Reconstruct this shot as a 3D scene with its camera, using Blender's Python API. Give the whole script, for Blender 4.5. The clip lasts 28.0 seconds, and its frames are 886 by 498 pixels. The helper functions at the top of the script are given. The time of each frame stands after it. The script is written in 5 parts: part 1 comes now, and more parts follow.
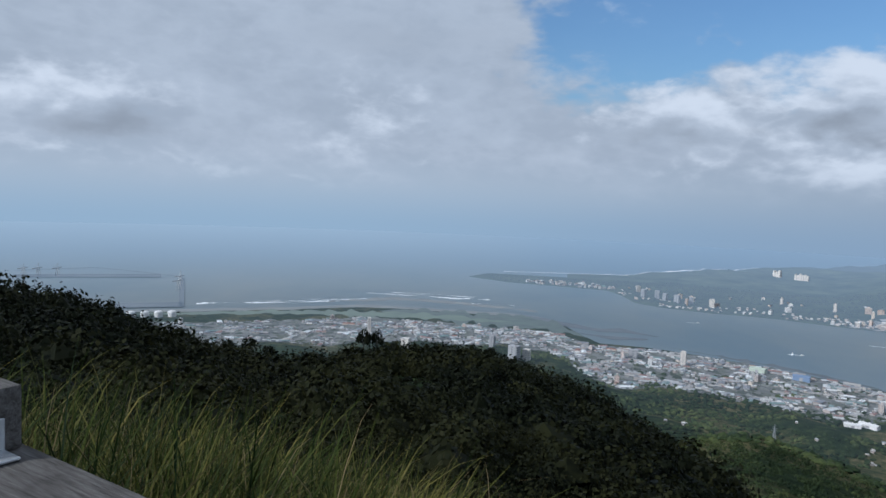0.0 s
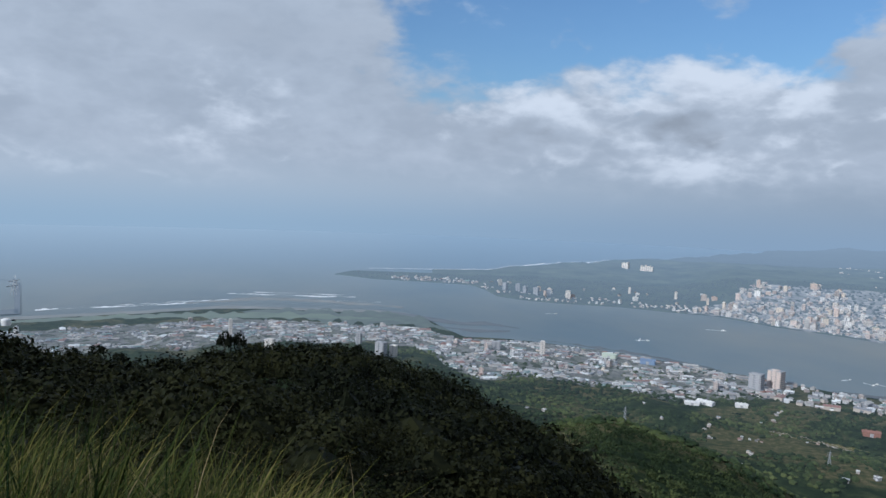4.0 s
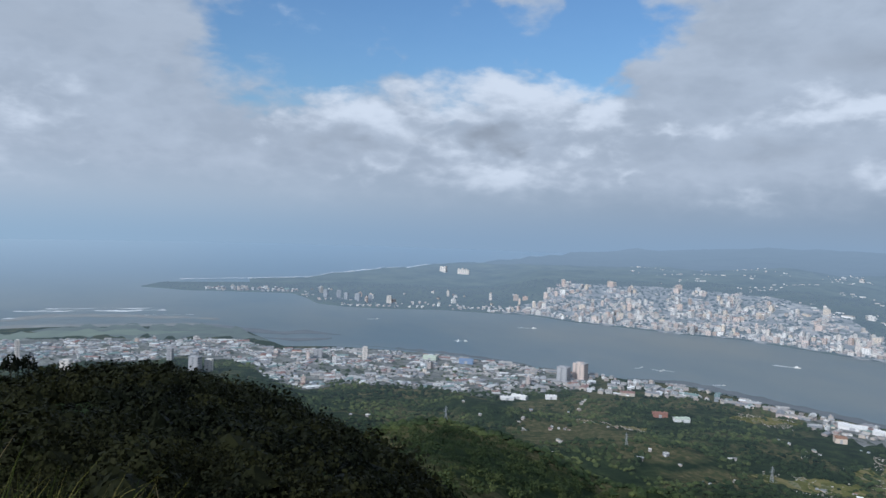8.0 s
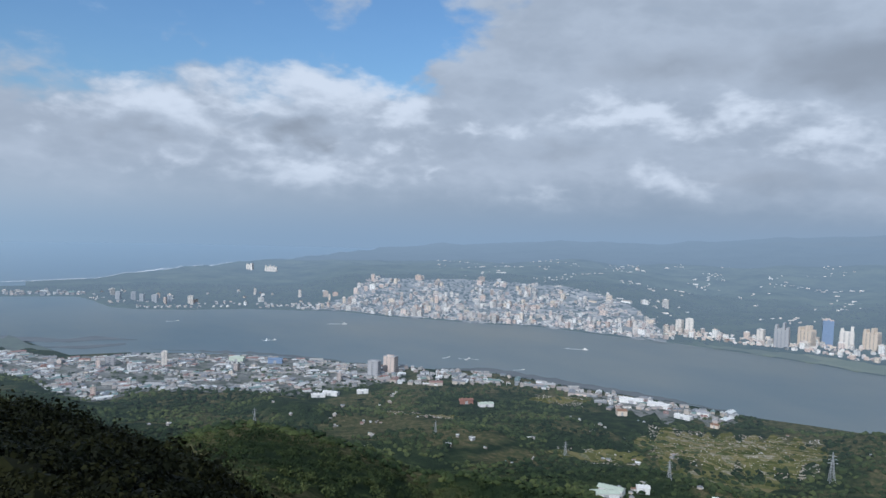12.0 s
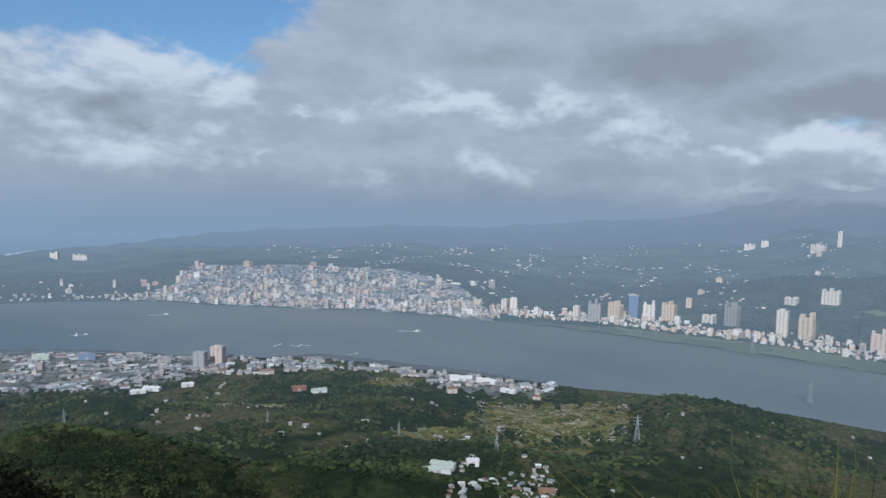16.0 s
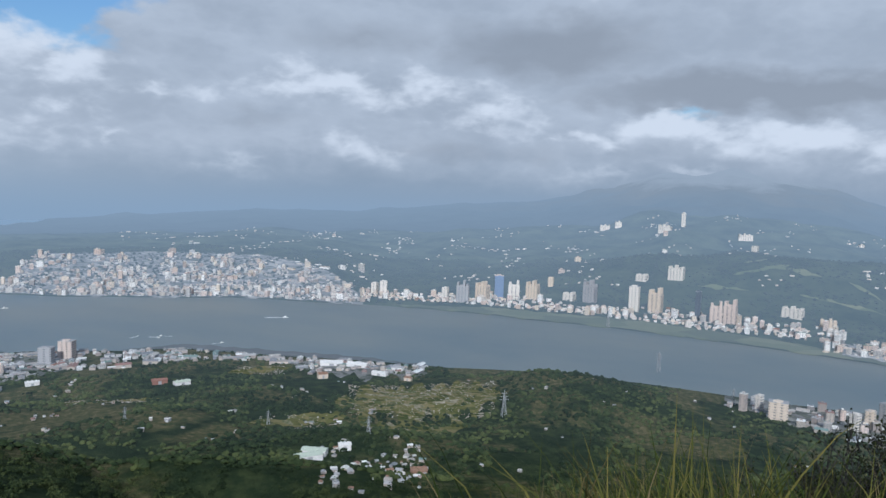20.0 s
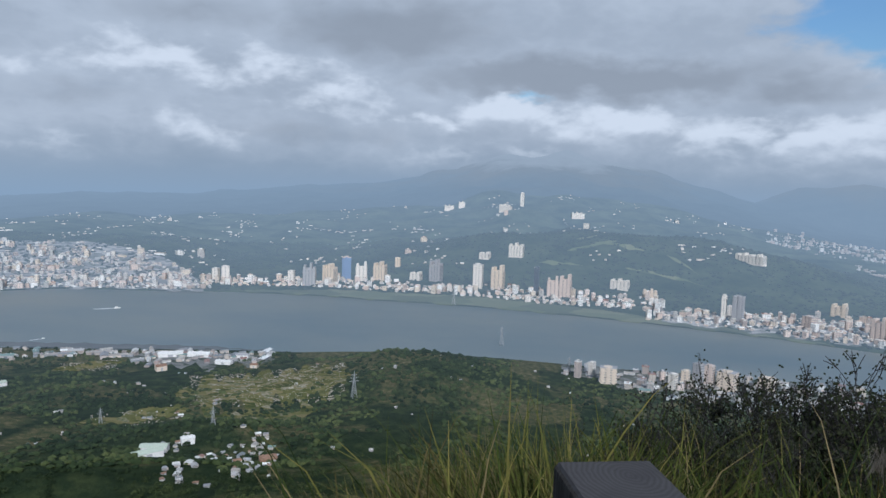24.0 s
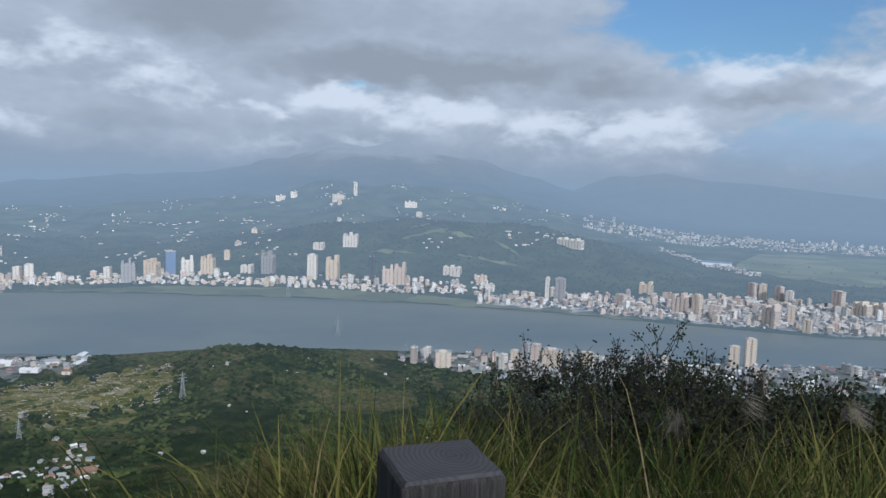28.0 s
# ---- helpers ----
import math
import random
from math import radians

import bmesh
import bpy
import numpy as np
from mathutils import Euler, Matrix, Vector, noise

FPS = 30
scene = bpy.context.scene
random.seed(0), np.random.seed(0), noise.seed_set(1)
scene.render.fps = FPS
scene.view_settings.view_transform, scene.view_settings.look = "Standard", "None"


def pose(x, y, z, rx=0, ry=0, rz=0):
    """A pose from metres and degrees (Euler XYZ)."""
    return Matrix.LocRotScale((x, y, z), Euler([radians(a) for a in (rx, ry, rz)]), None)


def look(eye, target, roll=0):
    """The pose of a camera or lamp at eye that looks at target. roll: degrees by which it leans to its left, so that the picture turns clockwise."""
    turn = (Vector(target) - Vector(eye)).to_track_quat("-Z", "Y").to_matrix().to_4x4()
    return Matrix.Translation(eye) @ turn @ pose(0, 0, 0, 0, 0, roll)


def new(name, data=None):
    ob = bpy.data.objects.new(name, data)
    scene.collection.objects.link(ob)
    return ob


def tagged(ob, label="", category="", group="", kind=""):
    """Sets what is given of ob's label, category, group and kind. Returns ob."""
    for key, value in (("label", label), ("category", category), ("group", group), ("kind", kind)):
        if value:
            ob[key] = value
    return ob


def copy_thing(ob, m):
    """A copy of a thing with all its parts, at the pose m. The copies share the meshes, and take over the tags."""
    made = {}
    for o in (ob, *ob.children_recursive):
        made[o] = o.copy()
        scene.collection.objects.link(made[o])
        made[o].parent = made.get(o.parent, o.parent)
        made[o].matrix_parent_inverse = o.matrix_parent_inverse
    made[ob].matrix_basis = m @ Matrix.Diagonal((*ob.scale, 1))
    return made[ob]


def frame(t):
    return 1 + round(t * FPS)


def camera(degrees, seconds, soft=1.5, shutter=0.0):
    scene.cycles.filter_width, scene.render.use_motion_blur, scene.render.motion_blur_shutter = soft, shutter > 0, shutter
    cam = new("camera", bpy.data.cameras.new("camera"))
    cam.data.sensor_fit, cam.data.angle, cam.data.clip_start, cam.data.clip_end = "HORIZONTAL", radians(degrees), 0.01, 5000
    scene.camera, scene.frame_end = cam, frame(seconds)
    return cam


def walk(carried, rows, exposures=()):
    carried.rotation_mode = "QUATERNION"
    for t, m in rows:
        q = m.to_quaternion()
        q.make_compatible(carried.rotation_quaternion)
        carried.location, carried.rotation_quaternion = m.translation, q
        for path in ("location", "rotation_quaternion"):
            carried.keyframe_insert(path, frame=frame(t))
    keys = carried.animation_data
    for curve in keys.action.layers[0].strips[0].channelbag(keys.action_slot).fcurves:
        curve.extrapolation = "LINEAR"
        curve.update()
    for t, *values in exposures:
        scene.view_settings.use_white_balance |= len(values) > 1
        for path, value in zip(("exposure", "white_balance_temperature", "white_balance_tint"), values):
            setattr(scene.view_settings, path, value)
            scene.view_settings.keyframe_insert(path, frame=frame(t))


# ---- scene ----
cam = camera(63.58, 28.0)
EYE = 240.0  # height over the river: the far landscape stands at two fifths of its size, so that it ends within 5 km
ROWS = [
    (0, -0.000, -0.000, 0.17, -4.09, -2.40),
    (0.5, 0.002, -0.000, -1.08, -4.10, -2.38),
    (1, 0.004, -0.000, -2.51, -4.11, -2.35),
    (1.5, 0.007, -0.000, -3.88, -4.13, -2.32),
    (2, 0.009, -0.000, -5.01, -4.12, -2.35),
    (2.5, 0.011, -0.001, -6.27, -4.11, -2.39),
    (3, 0.013, -0.001, -7.71, -4.07, -2.38),
    (3.5, 0.016, -0.001, -9.20, -4.02, -2.31),
    (5.5, 0.026, -0.003, -15.14, -3.38, -2.30),
    (6, 0.029, -0.004, -16.87, -3.25, -2.22),
    (6.5, 0.032, -0.005, -18.48, -3.17, -2.20),
    (7, 0.035, -0.006, -20.39, -3.06, -2.10),
    (7.5, 0.039, -0.008, -22.76, -2.93, -2.04),
    (8, 0.042, -0.009, -24.99, -2.88, -2.05),
    (8.5, 0.044, -0.010, -26.42, -2.84, -2.15),
    (9, 0.047, -0.012, -27.77, -2.80, -2.10),
    (9.5, 0.049, -0.013, -29.29, -2.84, -2.16),
    (10, 0.052, -0.014, -31.20, -2.85, -2.10),
    (10.5, 0.055, -0.017, -33.56, -2.85, -1.99),
    (11, 0.059, -0.019, -35.88, -2.83, -2.04),
    (11.5, 0.062, -0.021, -37.96, -2.80, -2.03),
    (12, 0.065, -0.024, -40.21, -2.71, -1.98),
    (12.5, 0.068, -0.026, -42.46, -2.64, -2.02),
    (14.5, 0.074, -0.033, -47.65, -3.07, -2.07),
    (15, 0.076, -0.035, -49.13, -3.29, -2.02),
    (15.5, 0.078, -0.038, -51.54, -3.40, -1.96),
    (16, 0.081, -0.041, -53.65, -3.51, -2.00),
    (16.5, 0.082, -0.043, -55.40, -3.56, -1.98),
    (17, 0.084, -0.045, -56.91, -3.63, -2.02),
    (17.5, 0.085, -0.047, -58.02, -3.71, -2.06),
    (18, 0.086, -0.049, -59.23, -3.83, -2.01),
    (18.5, 0.087, -0.050, -60.31, -3.96, -1.97),
    (19, 0.088, -0.052, -61.54, -4.10, -1.98),
    (19.5, 0.089, -0.054, -62.83, -4.29, -1.98),
    (20, 0.090, -0.056, -64.13, -4.49, -1.93),
    (20.5, 0.091, -0.058, -65.43, -4.70, -1.94),
    (21, 0.092, -0.060, -66.70, -4.84, -1.93),
    (21.5, 0.093, -0.063, -68.10, -5.03, -1.94),
    (23.5, 0.097, -0.074, -74.80, -5.59, -1.69),
    (24, 0.097, -0.077, -76.42, -5.59, -1.81),
    (24.5, 0.098, -0.078, -77.43, -5.57, -1.90),
    (25, 0.098, -0.079, -78.15, -5.57, -1.90),
    (25.5, 0.098, -0.081, -78.85, -5.49, -1.69),
    (26, 0.099, -0.084, -80.87, -5.38, -1.54),
    (26.5, 0.099, -0.089, -83.61, -5.39, -1.50),
    (27, 0.100, -0.094, -86.32, -5.43, -1.52),
    (27.5, 0.100, -0.097, -88.43, -5.76, -1.76),
    (28, 0.100, -0.099, -89.70, -6.03, -1.81),
]
walk(cam, [(t, pose(x, y, EYE, 90 + pitch, roll, yaw)) for t, x, y, yaw, pitch, roll in ROWS], [(0.0, 0.0, 5460.0, 9.0), (12.5, 0.0, 5460.0, 9.0), (14.5, -0.18, 5460.0, 9.0), (16.0, -0.12, 5460.0, 9.0), (18.0, 0.0, 5460.0, 9.0), (28.0, 0.0, 5460.0, 9.0)])

# ---- light ----
SUN_AZ, SUN_EL = 243.0, 31.0


class Nodes:
    """Short spelling for node trees."""

    def __init__(self, tree):
        self.tree = tree

    def add(self, kind, **props):
        node = self.tree.nodes.new(kind)
        for key, value in props.items():
            setattr(node, key, value)
        return node

    def put(self, socket, value):
        if isinstance(value, bpy.types.NodeSocket):
            self.tree.links.new(value, socket)
        elif value is not None:
            socket.default_value = value

    def math(self, op, a, b=None, c=None, clamp=False):
        node = self.add("ShaderNodeMath", operation=op, use_clamp=clamp)
        for socket, value in zip(node.inputs, (a, b, c)):
            self.put(socket, value)
        return node.outputs[0]

    def vec(self, op, a, b=None, out=0):
        node = self.add("ShaderNodeVectorMath", operation=op)
        self.put(node.inputs[0], a)
        self.put(node.inputs[1], b)
        return node.outputs[out]

    def noise(self, vector, scale, detail=4.0, rough=0.55, out="Fac", distort=0.0):
        node = self.add("ShaderNodeTexNoise")
        self.put(node.inputs["Vector"], vector)
        for key, value in (("Scale", scale), ("Detail", detail), ("Roughness", rough), ("Distortion", distort)):
            node.inputs[key].default_value = value
        return node.outputs[out]

    def mix(self, fac, a, b):
        node = self.add("ShaderNodeMix", data_type="RGBA")
        self.put(node.inputs[0], fac)
        for socket, value in ((node.inputs[6], a), (node.inputs[7], b)):
            self.put(socket, (*value, 1.0) if isinstance(value, tuple) and len(value) == 3 else value)
        return node.outputs[2]

    def span(self, value, a, b, c=0.0, d=1.0, smooth=True):
        node = self.add("ShaderNodeMapRange", interpolation_type="SMOOTHSTEP" if smooth else "LINEAR")
        self.put(node.inputs[0], value)
        for socket, v in zip(node.inputs[1:5], (a, b, c, d)):
            socket.default_value = v
        return node.outputs[0]

    def most(self, values):
        total = values[0]
        for v in values[1:]:
            total = self.math("MAXIMUM", total, v)
        return total


def make_world():
    world = bpy.data.worlds.new("sky")
    scene.world = world
    world.use_nodes = True
    tree = world.node_tree
    tree.nodes.clear()
    n = Nodes(tree)
    way = n.add("ShaderNodeTexCoord").outputs["Generated"]
    xyz = n.add("ShaderNodeSeparateXYZ")
    n.put(xyz.inputs[0], way)
    az = n.math("MULTIPLY", n.math("ARCTAN2", xyz.outputs[0], xyz.outputs[1]), 57.29578)
    el = n.math("MULTIPLY", n.math("ARCSINE", xyz.outputs[2]), 57.29578)
    def at_height(lift):
        """Bearing and elevation, raised by some degrees, with the clouds' own wander."""
        flat = n.add("ShaderNodeCombineXYZ")
        up = n.math("ADD", el, lift)
        n.put(flat.inputs[0], n.math("MULTIPLY", az, 0.1))
        n.put(flat.inputs[1], n.math("MULTIPLY", up, 0.19))
        fbm = n.noise(flat.outputs[0], 1.15, 8.0, 0.52, distort=0.25)
        fine = n.noise(flat.outputs[0], 3.4, 6.0, 0.52, distort=0.3)
        heap = n.math("ABSOLUTE", n.math("SUBTRACT", n.noise(flat.outputs[0], 4.2, 5.0, 0.46), 0.5))
        fbm = n.math("ADD", n.math("MULTIPLY", fbm, 0.85), n.math("SUBTRACT", n.math("MULTIPLY", fine, 0.36), 0.105))
        fbm = n.math("ADD", fbm, n.math("SUBTRACT", 0.03, n.math("MULTIPLY", heap, 0.40)))
        warp = n.add("ShaderNodeSeparateXYZ")
        n.put(warp.inputs[0], n.noise(flat.outputs[0], 0.8, 4.0, 0.55, "Color"))
        curl = n.add("ShaderNodeSeparateXYZ")
        n.put(curl.inputs[0], n.noise(flat.outputs[0], 3.0, 5.0, 0.5, "Color"))
        both = n.add("ShaderNodeCombineXYZ")
        for axis, height, broad, tight in ((0, az, 9.0, 6.0), (1, up, 3.2, 3.4)):
            shift = n.math("ADD", n.math("MULTIPLY", n.math("SUBTRACT", warp.outputs[axis], 0.5), broad), n.math("MULTIPLY", n.math("SUBTRACT", curl.outputs[axis], 0.5), tight))
            n.put(both.inputs[axis], n.math("ADD", height, shift))
        return both.outputs[0], fbm

    def blobs(place, rows):
        made = []
        for a, e, wa, we, top in rows:
            off = n.vec("MULTIPLY", n.vec("SUBTRACT", place, (a, e, 0)), (1 / wa, 1 / we, 0))
            made.append(n.span(n.vec("LENGTH", off, out=1), 1.0, 0.0, 0.0, top, smooth=False))
        return n.most(made)

    GAPS = [(14, 13.4, 12, 8.0, 1.4), (27, 15.5, 15, 8.5, 1.4), (36, 14, 10, 7.5, 1.4), (113, 13.2, 15, 8.0, 1.4), (118, 2.4, 13, 4.2, 1.1), (83, 6.7, 4, 1.0, 0.8), (128, 6, 14, 12, 0.8),
            (20, 42, 34, 12, 1.2), (-80, 22, 34, 16, 1.2), (170, 30, 55, 18, 1.3), (-140, 45, 55, 22, 1.3)]
    WISPS = [(28, 17, 9, 4.0, 0.85), (41, 10.5, 5, 2.5, 0.5)]
    WHITE = [(12, 6.4, 5, 1.9, 0.75), (18, 7.2, 7, 2.2, 1.0), (25, 8.3, 7, 2.4, 1.15), (31, 8.7, 7, 2.5, 1.25), (36.5, 7.3, 4.5, 2.5, 1.15), (30, 3.3, 8, 1.9, 0.95), (20, 3.0, 7, 1.5, 0.65), (23, 5.6, 7, 2.0, 0.75),
             (42, 6.6, 6, 1.0, 0.75), (39.3, 3.6, 1.6, 0.8, 0.65), (32, 3.7, 3, 1.5, 0.6), (55, 7.7, 7, 1.9, 1.2), (62, 7.5, 7, 2.0, 1.2), (68, 6.2, 5, 1.7, 1.0), (57.7, 2.5, 4, 2.2, 0.8), (48, 1.4, 5, 0.8, 0.55),
             (76.5, 4.4, 4, 1.2, 0.95), (72, 4.7, 4, 0.9, 0.65), (82, 5.2, 6, 1.6, 1.25), (90, 4.3, 8, 2.0, 1.3), (98, 4.0, 8, 2.0, 1.3), (105, 3.2, 6, 2.0, 1.2), (109.5, 2.4, 4, 1.4, 0.85), (84, 2.4, 5, 1.0, 1.0),
             (78, 1.8, 5, 0.7, 0.75), (114, 8.3, 8, 1.6, 0.8), (121, 7.2, 7, 1.8, 0.8), (-30, 6.6, 7, 2.6, 0.85), (-22.5, 5.6, 3.5, 1.8, 0.8), (-27, 2.4, 9, 1.2, 0.65), (-17, 1.6, 4, 0.8, 0.5), (-3.3, 2.8, 2.2, 0.9, 0.6),
             (-9.8, 1.0, 1.6, 0.8, 0.55), (-6.4, 6.2, 6, 4.0, 0.6)]
    GREY = [(88, 8.3, 22, 2.4, 1.25), (72, 11.5, 13, 4, 1.15), (102, 7.2, 8, 2.4, 0.9), (113, 6.2, 8, 1.2, 0.7), (58, 12, 12, 3, 0.6), (-25, 4.4, 6.5, 2.2, 1.0), (28.7, 6.1, 4, 1.4, 0.9), (22, 5.6, 3, 1, 0.5), (17, 5.2, 5, 1.3, 0.6),
            (-4, 12, 18, 4, 0.4), (66, 3.2, 12, 1.8, 0.6), (50, 5.0, 8, 1.4, 0.5)]
    here, fbm = at_height(0.0)
    above, fbm2 = at_height(0.9)
    def heaped(place, grain):
        body = n.math("SUBTRACT", blobs(place, [(a, e, wa * 1.25, we * 1.4, top) for a, e, wa, we, top in WHITE]), n.math("MULTIPLY", blobs(place, GREY), 0.35))
        return n.math("ADD", body, n.math("MULTIPLY", n.math("SUBTRACT", grain, 0.5), 2.1))

    puff, puff2 = heaped(here, fbm), heaped(above, fbm2)
    crest = n.span(n.math("SUBTRACT", puff, puff2), -0.55, 0.50, 0.12, 1.0)
    blue = n.add("ShaderNodeTexSky", sky_type="NISHITA", sun_disc=False, sun_elevation=radians(SUN_EL), sun_rotation=radians(SUN_AZ), air_density=1.3, dust_density=0.6, ozone_density=1.5)
    blue = n.vec("MULTIPLY", blue.outputs[0], (0.060, 0.076, 0.094))
    blue = n.mix(n.span(el, 9.0, 3.0), blue, (0.36, 0.46, 0.56))
    base = n.mix(n.span(fbm, 0.3, 0.68), (0.40, 0.425, 0.455), (0.485, 0.508, 0.535))
    shade = n.math("ADD", blobs(here, GREY), n.math("MULTIPLY", n.math("SUBTRACT", fbm, 0.5), 0.7))
    cloud = n.mix(n.span(shade, 0.12, 0.95, 0.0, 0.85), base, (0.30, 0.315, 0.335))
    hole = n.math("ADD", blobs(here, GAPS), n.math("MULTIPLY", n.math("SUBTRACT", fbm, 0.5), -1.3))
    hole = n.math("SUBTRACT", hole, blobs(here, WISPS))
    sky = n.mix(n.span(hole, 0.22, 0.72, 0.0, 0.93), cloud, blue)
    sky = n.mix(n.math("MULTIPLY", n.span(puff, 0.22, 0.95), crest), sky, (0.70, 0.705, 0.71))
    veil = n.mix(n.span(az, -10.0, 60.0), (0.43, 0.475, 0.51), (0.30, 0.345, 0.39))
    sky = n.mix(n.span(n.math("ADD", el, n.math("MULTIPLY", n.math("SUBTRACT", fbm, 0.5), 3.5)), 4.2, -0.4), sky, veil)
    low = n.mix(n.span(az, -15.0, 35.0), (0.335, 0.430, 0.505), (0.280, 0.358, 0.436))
    sky = n.mix(n.span(el, 1.6, -2.7), sky, low)
    sky = n.mix(n.span(el, -6.0, -14.0), sky, (0.05, 0.06, 0.055))
    bg = n.add("ShaderNodeBackground")
    n.put(bg.inputs[0], sky)
    bg.inputs[1].default_value = 1.0
    n.put(n.add("ShaderNodeOutputWorld").inputs[0], bg.outputs[0])
    world.cycles.sampling_method = "MANUAL"
    world.cycles.sample_map_resolution = 512


make_world()
sun_data = bpy.data.lights.new("sun", "SUN")
sun_data.energy, sun_data.angle, sun_data.color = 3.3, radians(0.6), (1.0, 0.93, 0.83)
sun = new("sun", sun_data)
a, e = radians(SUN_AZ), radians(SUN_EL)
sun.matrix_world = look((math.sin(a) * math.cos(e) * 300, math.cos(a) * math.cos(e) * 300, 240 + math.sin(e) * 300), (0, 0, 240))

# ---- materials ----
def surface(name, rough=0.8, metallic=0.0, spec=0.5):
    mat = bpy.data.materials.new(name)
    mat.use_nodes = True
    n = Nodes(mat.node_tree)
    bsdf = mat.node_tree.nodes["Principled BSDF"]
    bsdf.inputs["Roughness"].default_value = rough
    bsdf.inputs["Metallic"].default_value = metallic
    bsdf.inputs["Specular IOR Level"].default_value = spec
    return mat, n, bsdf


def bump(n, bsdf, height, strength, distance):
    node = n.add("ShaderNodeBump")
    node.inputs["Strength"].default_value = strength
    node.inputs["Distance"].default_value = distance
    n.put(node.inputs["Height"], height)
    n.put(bsdf.inputs["Normal"], node.outputs[0])


def ramp(n, fac, stops):
    node = n.add("ShaderNodeValToRGB")
    n.put(node.inputs[0], fac)
    while len(node.color_ramp.elements) < len(stops):
        node.color_ramp.elements.new(0.5)
    for item, (at, colour) in zip(node.color_ramp.elements, stops):
        item.position, item.color = at, (*colour, 1.0)
    return node.outputs[0]


def coords(n, kind="Object"):
    return n.add("ShaderNodeTexCoord").outputs[kind]


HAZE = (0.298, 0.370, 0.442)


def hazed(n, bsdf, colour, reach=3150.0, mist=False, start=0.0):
    """Haze veil painted into colour and emission, growing with the distance from the summit."""
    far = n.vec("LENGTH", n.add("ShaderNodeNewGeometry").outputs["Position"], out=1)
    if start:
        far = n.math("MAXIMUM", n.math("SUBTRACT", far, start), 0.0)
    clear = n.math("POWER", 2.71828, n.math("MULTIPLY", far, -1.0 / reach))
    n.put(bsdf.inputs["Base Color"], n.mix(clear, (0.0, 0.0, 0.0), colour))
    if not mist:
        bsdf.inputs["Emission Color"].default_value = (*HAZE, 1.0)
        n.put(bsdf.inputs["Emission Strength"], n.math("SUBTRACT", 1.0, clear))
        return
    # cloud on the summit, painted as a pale glow that grows with height
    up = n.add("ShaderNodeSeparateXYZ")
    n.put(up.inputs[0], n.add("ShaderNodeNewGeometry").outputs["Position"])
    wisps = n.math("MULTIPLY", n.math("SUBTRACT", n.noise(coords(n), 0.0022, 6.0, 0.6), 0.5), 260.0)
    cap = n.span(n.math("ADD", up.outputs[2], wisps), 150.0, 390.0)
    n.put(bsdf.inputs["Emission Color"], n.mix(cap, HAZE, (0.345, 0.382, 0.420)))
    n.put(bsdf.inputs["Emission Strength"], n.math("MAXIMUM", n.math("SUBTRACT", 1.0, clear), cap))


def make_leaf(name, dark, mid, pale, island=True, rough=0.6, haze=False, own_share=0.38, patch_scale=0.014):
    """Foliage: each leaf or clump has its own shade."""
    mat, n, bsdf = surface(name, rough, spec=0.04)
    geo = n.add("ShaderNodeNewGeometry")
    own = geo.outputs["Random Per Island"] if island else n.add("ShaderNodeObjectInfo").outputs["Random"]
    patch = n.noise(coords(n), patch_scale, 6.0, 0.62)
    mixed = n.math("ADD", n.math("MULTIPLY", own, own_share), n.math("MULTIPLY", n.span(patch, 0.32, 0.68), 1.0 - own_share))
    tone = ramp(n, mixed, [(0.12, dark), (0.5, mid), (0.92, pale)])
    # far woods: haze painted into the leaf colour and glow
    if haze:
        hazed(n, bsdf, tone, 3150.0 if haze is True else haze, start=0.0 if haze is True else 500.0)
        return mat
    n.put(bsdf.inputs["Base Color"], tone)
    return mat


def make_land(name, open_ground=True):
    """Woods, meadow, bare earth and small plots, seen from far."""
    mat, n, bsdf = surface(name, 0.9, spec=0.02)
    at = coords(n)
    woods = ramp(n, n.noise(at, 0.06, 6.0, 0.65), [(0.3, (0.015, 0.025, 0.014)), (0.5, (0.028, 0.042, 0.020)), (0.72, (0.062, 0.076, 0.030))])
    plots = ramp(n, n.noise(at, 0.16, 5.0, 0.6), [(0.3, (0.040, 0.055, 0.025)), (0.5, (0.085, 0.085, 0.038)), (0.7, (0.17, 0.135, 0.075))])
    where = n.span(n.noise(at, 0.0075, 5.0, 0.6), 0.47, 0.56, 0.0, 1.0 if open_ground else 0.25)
    # haze put into the land's colour and glow, from 500 m out
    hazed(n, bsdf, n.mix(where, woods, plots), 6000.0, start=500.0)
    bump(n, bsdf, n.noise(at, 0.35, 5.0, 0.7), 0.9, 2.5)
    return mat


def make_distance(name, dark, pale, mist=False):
    """Hills, far bank and quays with scattered daylight painted in as a faint glow."""
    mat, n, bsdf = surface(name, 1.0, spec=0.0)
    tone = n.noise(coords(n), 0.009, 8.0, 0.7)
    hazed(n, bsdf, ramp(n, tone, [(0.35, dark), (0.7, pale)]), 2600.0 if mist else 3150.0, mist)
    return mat


